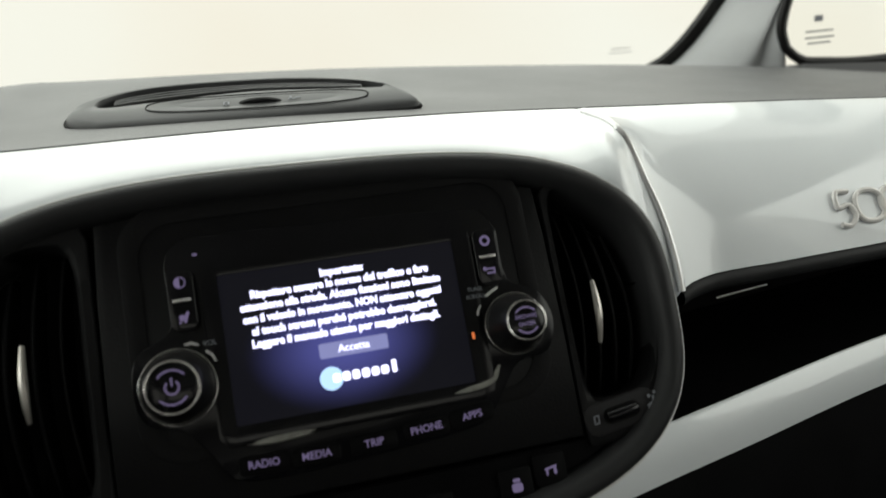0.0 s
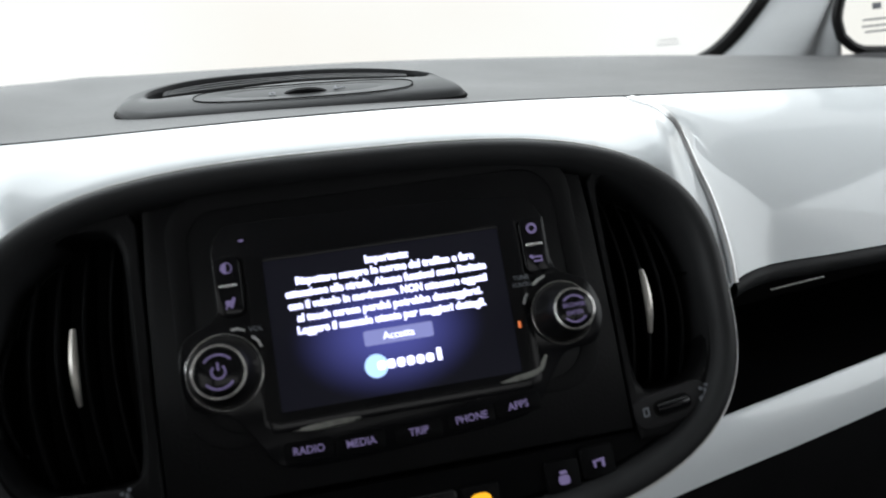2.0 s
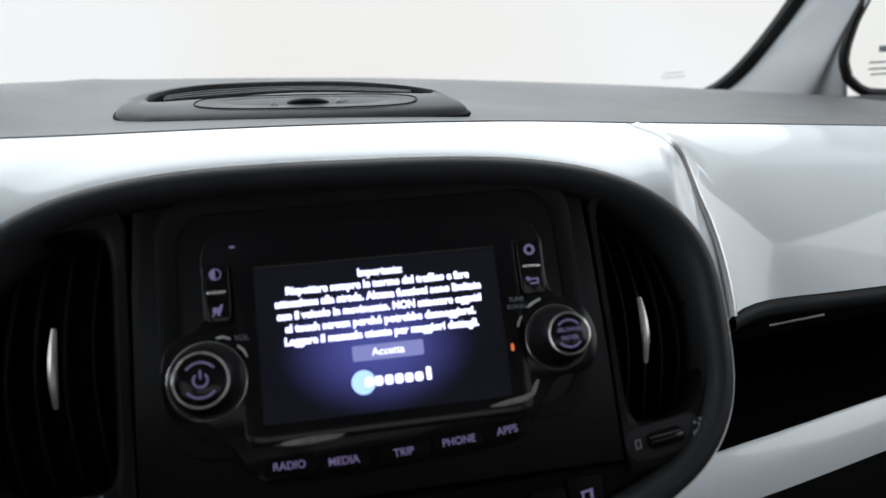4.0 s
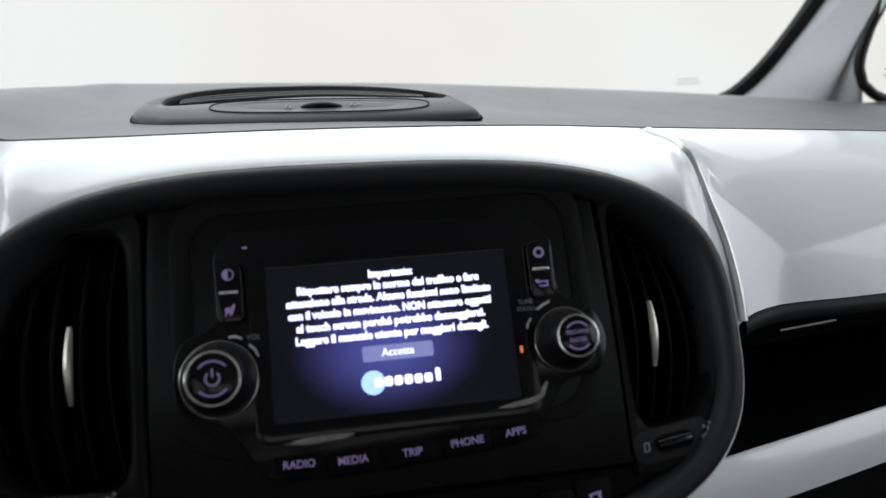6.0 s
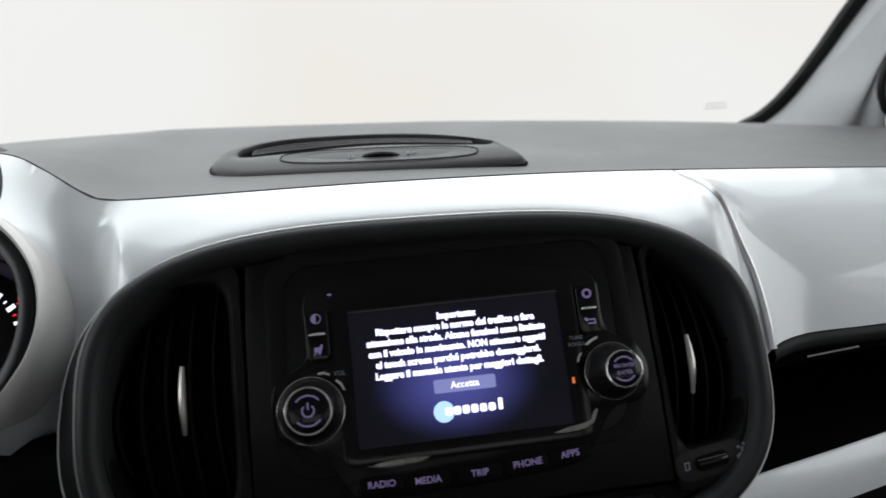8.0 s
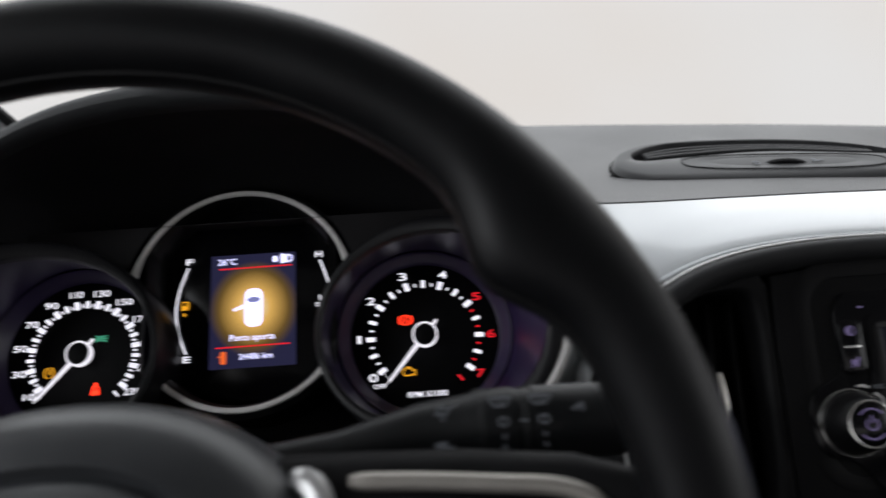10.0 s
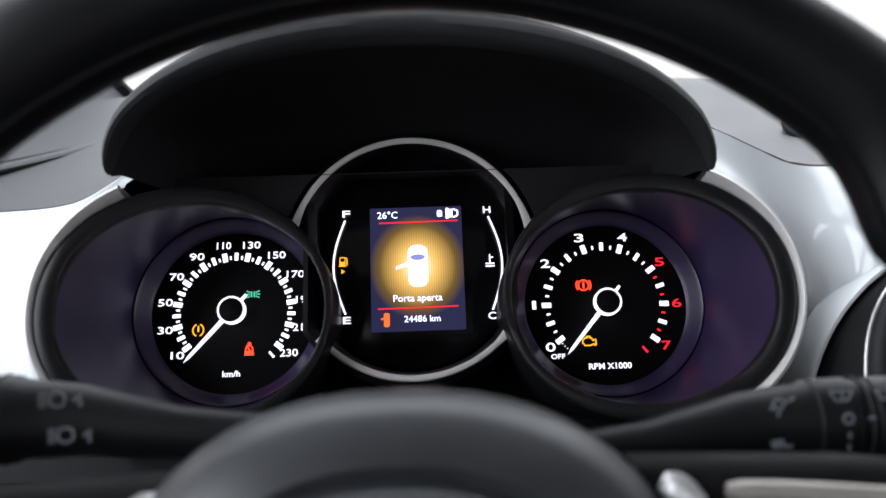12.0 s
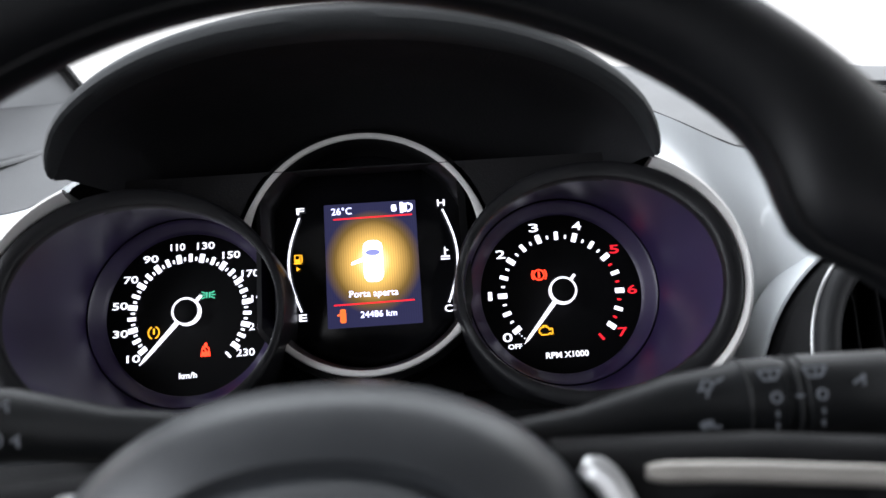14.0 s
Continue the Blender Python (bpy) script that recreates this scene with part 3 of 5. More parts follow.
part("thumb_wheel", sweep([(0.006 + 0.0125 * math.cos(a), 0.0155 - 0.0015 * math.cos(a), 0.0030 + 0.0042 * math.sin(a)) for a in [math.pi * i / 12 for i in range(13)]], 0.0026, 8), BLACK, vent, "black thumb wheel")
bars("shut_mark", [(-0.0165, 0.0165, 0.0009, 0.005, 0), (-0.0138, 0.0163, 0.0009, 0.005, 0), (-0.0151, 0.0186, 0.0034, 0.001, -7), (-0.0151, 0.0142, 0.0034, 0.001, -7)], 0.0068, PRINT_GREY, vent)
bars("open_mark", [(0.026, 0.013, 0.005, 0.0012, -7), (0.0255, 0.016, 0.0014, 0.004, 0), (0.030, 0.0145, 0.004, 0.0012, -7)], 0.0068, PRINT_GREY, vent)

# a low body
for ob in vent.children:
    for vert in ob.data.vertices:
        vert.co.z *= 0.75

# ---------------------------------------------------------------- centre console
console = thing("centre_console", CON, "black rounded centre console with two air vents and a switch row", "console")


o0, o1 = squircle(), squircle(0.0130)


def flared(grow, z, skirt=1.0):
    """The console's outline, grown; on the driver's side the bezel spreads into a chamfered black skirt, and the lip lies deeper."""
    out = []
    for (x, y), (gx, gy) in zip(o0, shrink(o0, -grow)):
        f = min(1.0, max(0.0, (-0.140 - x) / 0.045))
        g = min(1.0, max(0.0, (0.065 - y) / 0.08))
        w = skirt * f * f * (3 - 2 * f) * (0.15 + 0.85 * g * g * (3 - 2 * g))
        d = Vector((x + 0.0135, (y + 0.0105) * 0.6)).normalized()
        out.append((gx + d.x * 0.0145 * w, gy + d.y * 0.0145 * w, z - 0.0155 * w))
    return out


part("skirt", stack([flared(-0.001, -0.035), flared(0.0, -0.0040), flared(0.0, -0.0030, 0.92), flared(-0.0002, -0.003, 0.06), flared(-0.0010, -0.004, 0.0)], False, False), BLACK, console, "black chamfered skirt")
part("bezel", stack([flat(shrink(o0, 0.0006), -0.02), flat(o0, -0.003), flat(squircle(0.0008), 0.0006), flat(squircle(0.0025), 0.0026), flat(squircle(0.0052), 0.0038), flat(squircle(0.0080), 0.0034), flat(squircle(0.0105), 0.0012), flat(o1, -0.004), flat(squircle(0.0142), -0.035)], False, False),
     BEZEL, console, "black satin outer bezel")
part("silver_line", sweep([(x, y, -0.003) for x, y in shrink(o0, -0.0006)], 0.0009, 6, closed=True), SILVER, console, "thin satin silver line")
part("white_lip", stack([flared(0.0060, -0.035), flared(0.0046, -0.0135), flared(0.0034, -0.0105), flared(0.0018, -0.0105), flared(0.0004, -0.03)], False, False), WHITE, console, "white lacquered lip")
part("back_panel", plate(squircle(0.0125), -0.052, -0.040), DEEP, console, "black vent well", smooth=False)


us = [-0.104 + 0.204 * i / 40 for i in range(41)]
outl = [(0.102, -0.068), (0.1025, -0.02), (0.1015, 0.03)] + [(u, limits(u)[1]) for u in us[::-1]] + [(-0.106, 0.03), (-0.107, -0.02), (-0.1065, -0.068)]
part("centre_panel", plate(outl, -0.034, -0.0032, 0.0008), BLACK, console, "matt black centre panel")
part("inset_panel", frame_ring(rrect(-0.001, 0.012, 0.189, 0.115, 0.02, 8), rrect(-0.001, 0.011, 0.172, 0.10, 0.016, 8), -0.005, -0.0027, 0.0004), BLACK, console, "thin raised frame line")
us2 = [-0.168 + 0.308 * i / 48 for i in range(49)]
low = [(u, limits(u)[0]) for u in us2 if limits(u)[0] < -0.0705] 
low_out = low + [(low[-1][0], -0.0695), (low[0][0], -0.0695)]
part("switch_panel", plate(low_out, -0.034, -0.0055, 0.0015), KEY, console, "black switch panel")


def side_vent(s, u_in, u_out):
    """One upright-slatted vent well with its slats, slider and thumb wheel."""
    n = 5
    for j in range(n):
        u = u_in + (u_out - u_in) * (j + 0.5) / n
        lo, hi = limits(u, 0.018)
        lo = max(lo, -0.050)
        bend = 0.004 * s
        pth = [(u + bend * math.sin(math.pi * i / 10), lo + (hi - lo) * i / 10, -0.013 - 0.008 * abs(i / 5 - 1) ** 2) for i in range(11)]
        part("slat", sweep(pth, 0.0009, 6), SLAT, console)
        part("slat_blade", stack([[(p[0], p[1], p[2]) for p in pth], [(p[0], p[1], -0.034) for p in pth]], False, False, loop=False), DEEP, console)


side_vent(1, 0.1085, 0.1500)
side_vent(-1, -0.1750, -0.1150)
for cu, lo, hi, lean in ((0.1205, -0.026, 0.004, 0.001), (-0.1378, -0.0165, 0.0165, 0.0)):
    prof = [(cu + lean * (i / 6 - 1), lo + (hi - lo) * i / 12, -0.0035 + 0.003 * math.sin(math.pi * i / 12)) for i in range(13)]
    part("slider_tab", sweep(prof, [0.0011 + 0.0008 * math.sin(math.pi * i / 12) for i in range(13)], 8), TAB, console, "bright metal vent slider")


def around(pts, c, k=80):
    """Resamples a closed outline by angle round a point."""
    out = []
    for i in range(k):
        a = 2 * math.pi * i / k
        d = Vector((math.cos(a), math.sin(a)))
        best = 0.0
        for (x0, y0), (x1, y1) in zip(pts, pts[1:] + pts[:1]):
            ex, ey = x1 - x0, y1 - y0
            det = ex * d.y - ey * d.x
            if abs(det) < 1e-12:
                continue
            r = (ex * (y0 - c[1]) - ey * (x0 - c[0])) / det
            f = (d.x * (y0 - c[1]) - d.y * (x0 - c[0])) / det
            if -1e-6 <= f <= 1 + 1e-6 and r > best:
                best = r
        out.append((c[0] + d.x * best, c[1] + d.y * best))
    return out


right_mouth = loop_mm([(109, 49), (119, 54), (134, 50.5), (146, 38), (152, 16), (151, -13), (145, -39), (135, -50), (117, -52.5), (109.5, -46), (108.3, -11), (107.8, 23)])
left_mouth = loop_mm([(-116, 49), (-128, 56), (-145, 55), (-161, 45), (-172, 27), (-176.5, 2), (-176, -20), (-169, -42), (-155, -52), (-128, -53), (-116.5, -46), (-115.5, 1)])
for s, mouth, mid, u_in, um, vm, tr in ((1, right_mouth, (0.129, 0.0), 0.1032, 0.1225, -0.0605, 8), (-1, left_mouth, (-0.144, 0.0), -0.1078, -0.139, -0.0605, -3)):
    ring_out = []
    for u, v in around(squircle(0.0125), mid):
        du, dv = u - mid[0], v - mid[1]
        f = 1.0
        if (u - u_in) * s < 0:
            f = min(f, (u_in - mid[0]) / du)
        if v < -0.0735:
            f = min(f, (-0.0735 - mid[1]) / dv)
        ring_out.append((mid[0] + du * f, mid[1] + dv * f))
    ring_in = around(mouth, mid)
    part("vent_frame", stack([flat(ring_out, -0.034), flat(ring_out, -0.0038), flat(blend(ring_out, ring_in, 0.08), -0.0030), flat(blend(ring_out, ring_in, 0.55), -0.0030), flat(shrink(ring_in, -0.0022), -0.0040), flat(shrink(ring_in, -0.0006), -0.0062), flat(ring_in, -0.010), flat(ring_in, -0.034)], False, False), BLACK, console, "black rounded vent mouth")
    strip_ = part("vent_control", plate(rrect(um, vm, 0.038, 0.0150, 0.006, 6, tr), -0.006, -0.0024, 0.0005), MASK, console, "dark grey vent control strip")
    part("wheel_slot", plate(rrect(um, vm, 0.019, 0.0078, 0.0038, 6, tr), -0.0022, -0.0015, 0.0002), DEEP, strip_, smooth=False)
    ct, st = math.cos(radians(tr)), math.sin(radians(tr))
    part("thumb_wheel", sweep([(um + ct * (-0.0075 + 0.015 * i / 8), vm + st * (-0.0075 + 0.015 * i / 8), -0.0016 + 0.0012 * math.sin(math.pi * i / 8)) for i in range(9)], 0.0026, 10, squash=0.8), GLOSS, strip_, "black ribbed thumb wheel")
    bars("shut_mark", [(um - 0.0145, vm - 0.0015, 0.0007, 0.004, 0), (um - 0.0123, vm - 0.0012, 0.0007, 0.004, 0), (um - 0.0134, vm + 0.0004, 0.0028, 0.0007, tr), (um - 0.0134, vm - 0.0031, 0.0028, 0.0007, tr)], -0.0017, PRINT_GREY, strip_)
    bars("open_mark", [(um + 0.0150, vm + 0.0050, 0.0016, 0.0016, 0), (um + 0.0180, vm + 0.0063, 0.0016, 0.0016, 0), (um + 0.0170, vm + 0.0031, 0.0012, 0.004, 0), (um + 0.0153, vm + 0.0013, 0.004, 0.0011, 25), (um + 0.0143, vm - 0.0007, 0.0011, 0.0035, 15)], -0.0017, PRINT_GREY, strip_)

# switch row below the radio
hz = part("hazard_switch", plate(rrect(0.0048, -0.0868, 0.0225, 0.0145, 0.002), -0.006, -0.0025, 0.0012), BLACK_FINE, console, "black hazard switch with red triangle")
part("red_triangle", plate([(-0.0015, -0.0905), (0.0105, -0.0912), (0.0045, -0.0815)], -0.0025, -0.0021, 0.0001), LIT_RED, hz, "glowing red warning triangle", smooth=False)
for u, v, w in ((0.0262, -0.0868, 0.018), (-0.0185, -0.0868, 0.02), (-0.0400, -0.0865, 0.02), (0.0652, -0.083, 0.016), (0.0825, -0.0795, 0.016)):
    part("switch_key", plate(rrect(u, v, w, 0.0145, 0.002), -0.006, -0.0034, 0.0006), KEY, console, "black switch key")
part("amber_sign", plate(oval(0.0262, -0.0865, 0.0048, 0.0034, 2.6, 20), -0.0028, -0.0024, 0.0001), LIT_AMBER, console, "glowing amber car sign", smooth=False)
bars("lock_sign", [(0.0652, -0.0845, 0.0052, 0.0042, 0), (0.0652, -0.0812, 0.0034, 0.0016, 0)], -0.0027, LIT_VIOLET, console)
bars("window_sign", [(0.0825, -0.0788, 0.006, 0.001, 10), (0.0805, -0.0805, 0.001, 0.003, 0), (0.0845, -0.0805, 0.0014, 0.003, 0)], -0.0027, LIT_VIOLET, console)
bars("key_sign", [(-0.0205, -0.088, 0.0028, 0.0035, 0), (-0.017, -0.088, 0.0028, 0.0035, 0), (-0.0185, -0.0855, 0.007, 0.001, 0)], -0.0027, LIT_VIOLET, console)
bars("seat_sign", [(-0.0405, -0.0862, 0.002, 0.004, 0), (-0.038, -0.0878, 0.005, 0.0013, -20)], -0.0027, LIT_VIOLET, console)

# ---------------------------------------------------------------- radio
radio = thing("car_radio", CON, "gloss black car radio with lit touch screen and two knobs", "radio")
ru = [(0.0775, 0.036), (0.072, 0.045), (0.060, 0.0485), (0.0, 0.0515), (-0.060, 0.053), (-0.0715, 0.0505), (-0.0765, 0.040), (-0.0765, 0.014), (-0.092, 0.004), (-0.0955, -0.0115), (-0.091, -0.026), (-0.076, -0.032), (-0.066, -0.044), (-0.058, -0.0555), (-0.040, -0.0585), (0.0, -0.0575), (0.045, -0.0545), (0.0585, -0.050), (0.068, -0.038), (0.077, -0.028), (0.092, -0.025), (0.0975, -0.0105), (0.092, 0.004), (0.0785, 0.012)]
ru3 = [tuple(p[:2]) for p in bez([(x, y, 0) for x, y in ru] + [(ru[0][0], ru[0][1], 0)], 4)[:-1]]
part("housing", plate(ru3, -0.006, -0.0014, 0.0003), GLOSS, radio, "gloss black radio face")
part("screen_frame", frame_ring(rrect(0.0005, -0.0005, 0.1255, 0.083, 0.006, 6), rrect(0, 0, 0.1085, 0.0672, 0.0012, 6), -0.003, 0.0003, 0.0002), GLOSS, radio, "gloss black screen frame")
display = part("screen", plate(rrect(0, 0, 0.109, 0.0678, 0.0008), -0.001, -0.0002, 0.0001), SCREEN, radio, "dark blue lit touch screen with a white notice", smooth=False)
lines = ((0.0010, 0.0278, "Importante:", 0.020), (0.0, 0.0226, "Rispettare sempre le norme del traffico e fare", 0.082), (0.0, 0.0172, "attenzione alla strada. Alcune funzioni sono limitate", 0.092),
         (0.0, 0.0117, "con il veicolo in movimento. NON attaccare oggetti", 0.091), (0.0, 0.0061, "al touch screen perché potrebbe danneggiarsi.", 0.0845), (0.0, 0.0005, "Leggere il manuale utente per maggiori dettagli.", 0.086))
for x, y, text, wide in lines:
    writing("notice_line", text, 0.0047, x, y, 0.0002, SCREEN_TEXT, display, width=wide, depth=0.0001, heavy=0.00024)
part("touch_key", plate(rrect(0.0012, -0.0077, 0.0315, 0.0068, 0.001), -0.0002, 0.0001, 0.0001), SCREEN_KEY, display, "blue touch key", smooth=False)
writing("key_word", "Accetta", 0.0047, 0.0012, -0.0077, 0.0003, SCREEN_TEXT, display, width=0.0145, depth=0.0001, heavy=0.00008)
part("blue_dot", plate(oval(-0.0108, -0.0203, 0.0053, 0.0053, 2, 24), -0.0002, 0.0001, 0.0001), SCREEN_BLUE, display, "pale blue round mark", smooth=False)
for i, h in enumerate((0.0040, 0.0042, 0.0042, 0.0042, 0.0040, 0.0040, 0.0058)):
    bars("white_mark", [(-0.0085 + 0.0044 * i, -0.0203 + (h - 0.0042) / 2, 0.0036 if i < 6 else 0.0022, h, 0)], 0.0002, SCREEN_TEXT, display)


def knob(u, v, sign, r, top=0.775, tall=0.0168):
    def c(f, k=48):
        return oval(u, v, r * f, r * f, 2, k)

    kn = part("knob", stack([flat(c(1.04), -0.003), flat(c(1.03), 0.0008), flat(c(0.97), 0.0018), flat(c(0.95), 0.0030), flat(c(top + 0.14), tall * 0.6), flat(c(top + 0.05), tall * 0.93), flat(c(top), tall), flat(c(top - 0.16), tall)]), BLACK_FINE, radio, "black tapered rotary knob")
    part("knob_ring", frame_ring(c(top), c(top - 0.065), tall - 0.004, tall + 0.0006, 0.0004), CHROME, kn, "thin chrome ring")
    part("base_ring", frame_ring(c(1.05), c(1.01), -0.003, 0.0012, 0.0003), CHROME, kn, "thin bright base ring")
    part("knob_cap", stack([flat(c(top - 0.06, 40), tall - 0.002), flat(c(top - 0.07, 40), tall + 0.0002), flat(c(top - 0.11, 40), tall + 0.0006)]), GLOSS, kn)
    zt = tall + 0.0008
    r = r * 0.92 * top / 0.775
    for a0, a1 in ((40, 140), (220, 320)):
        arc = [(u + r * 0.52 * math.cos(radians(a0 + (a1 - a0) * i / 10)), v + r * 0.52 * math.sin(radians(a0 + (a1 - a0) * i / 10)), zt) for i in range(11)]
        part("arc_mark", sweep(arc, 0.0004, 5, squash=0.5), LIT_VIOLET, kn)
    if sign == "power":
        arc = [(u + 0.0028 * math.cos(radians(130 + 280 * i / 14)), v + 0.0028 * math.sin(radians(130 + 280 * i / 14)), zt) for i in range(15)]
        part("power_sign", join([sweep(arc, 0.0004, 5), sweep([(u, v + 0.0005, zt), (u, v + 0.004, zt)], 0.0004, 5)]), LIT_VIOLET, kn)
    else:
        writing("key_word", "BROWSE", 0.0026, u, v + 0.0016, zt, LIT_VIOLET, kn)
        writing("key_word", "ENTER", 0.0026, u, v - 0.0018, zt, LIT_VIOLET, kn)


knob(-0.0762, -0.0122, "power", 0.0159, 0.72)
knob(0.0778, -0.0100, "enter", 0.0141, 0.665, 0.0195)
for u, dy in ((-0.0702, 0.0015), (0.0705, 0.0)):
    key = part("side_keys", plate(rrect(u, 0.0235 + dy, 0.0115, 0.0265, 0.0035), -0.003, 0.0006, 0.0003), GLOSS, radio, "gloss black rocker key")
    part("bright_bar", plate(rrect(u, 0.0235 + dy, 0.0078, 0.0014, 0.0005), 0.0004, 0.0012, 0.0003), CHROME, key, "bright metal bar")
    if u < 0:
        part("moon_sign", join([plate(oval(u, 0.0315 + dy, 0.0024, 0.0024, 2, 12, 90, 270), 0.0006, 0.0008, 0.0001), frame_ring(oval(u, 0.0315 + dy, 0.0026, 0.0026, 2, 20), oval(u, 0.0315 + dy, 0.0021, 0.0021, 2, 20), 0.0006, 0.0008, 0.0001)]), LIT_VIOLET, key, smooth=False)
        bars("mute_sign", [(u - 0.0008, 0.0158 + dy, 0.0022, 0.0026, 0), (u + 0.0012, 0.0158 + dy, 0.0012, 0.005, -20), (u, 0.0158 + dy, 0.0006, 0.0066, -40)], 0.0006, LIT_VIOLET, key)
    else:
        part("set_sign", frame_ring(oval(u, 0.0312, 0.0026, 0.0026, 2, 20), oval(u, 0.0312, 0.0014, 0.0014, 2, 20), 0.0006, 0.0009, 0.0001), LIT_VIOLET, key)
        bars("back_sign", [(u, 0.0175, 0.0045, 0.0008, 0), (u + 0.0022, 0.0165, 0.0008, 0.003, 0), (u + 0.0004, 0.0155, 0.004, 0.0008, 0), (u - 0.0022, 0.0177, 0.0016, 0.0022, 45)], 0.0006, LIT_VIOLET, key)
writing("key_word", "VOL", 0.0032, -0.0607, 0.0045, 0.0010, PRINT_GREY, radio)
writing("key_word", "TUNE", 0.0028, 0.0612, 0.0088, 0.0010, PRINT_GREY, radio)
writing("key_word", "SCROLL", 0.0026, 0.0612, 0.0055, 0.0010, PRINT_GREY, radio)
for pts in ([(-0.0715, 0.0058), (-0.0685, 0.0062), (-0.0655, 0.0048), (-0.066, 0.0042), (-0.0688, 0.0052), (-0.0712, 0.0050)], [(-0.0625, 0.0018), (-0.060, -0.0005), (-0.0588, -0.0038), (-0.0594, -0.0038), (-0.0608, -0.001), (-0.063, 0.001)],
            [(0.066, 0.0052), (0.069, 0.0072), (0.0725, 0.0085), (0.0723, 0.0075), (0.0695, 0.0063), (0.0667, 0.0045)], [(0.0625, 0.0012), (0.0608, -0.0012), (0.0602, -0.0035), (0.061, -0.0034), (0.0617, -0.0012), (0.0631, 0.0008)]):
    part("turn_mark", plate(pts, -0.0013, 0.0011, 0.0001), SILVER, radio, smooth=False)
for text, u, v, tr in (("RADIO", -0.0452, -0.0512, -1), ("MEDIA", -0.0224, -0.0520, 0), ("TRIP", 0.0034, -0.0517, 2), ("PHONE", 0.0278, -0.0500, 3), ("APPS", 0.0498, -0.0482, 5)):
    key = part("mode_key", plate(rrect(u, v, 0.0215, 0.0082, 0.002, 4, tr), -0.003, -0.0010, 0.0002), KEY, radio, "black mode key")
    writing("key_word", text, 0.0047, u, v, -0.0006, LIT_VIOLET, key, turn=tr, squeeze=0.95, heavy=0.00006)
part("sensor_dot", plate(rrect(-0.0625, 0.0448, 0.0022, 0.0010, 0.0003), -0.0012, -0.0006, 0.0002), LIT_VIOLET, radio, smooth=False)
part("orange_lamp", plate(rrect(0.0568, -0.0124, 0.0012, 0.0032, 0.0004), -0.0012, 0.001, 0.0002), glow("lit_orange_lamp", (1.0, 0.25, 0.08), 0.7), radio, "small glowing orange lamp", smooth=False)
# reflections on the housing's curved edge, laid on as pale strips
for run in ([(-0.0530, -0.0412), (-0.042, -0.0418), (-0.028, -0.0414), (-0.0135, -0.0402)], [(0.0365, -0.0375), (0.050, -0.0365), (0.0615, -0.0345), (0.0668, -0.028)]):
    path_ = bez([(u, v, -0.0004) for u, v in run], 6)
    n_ = len(path_)
    part("lower_gleam", sweep(path_, [0.0006 + 0.0012 * math.sin(math.pi * i / (n_ - 1)) for i in range(n_)], 8, squash=0.6), EDGE_GLEAM, radio, "painted highlight on the glossy edge under the screen")

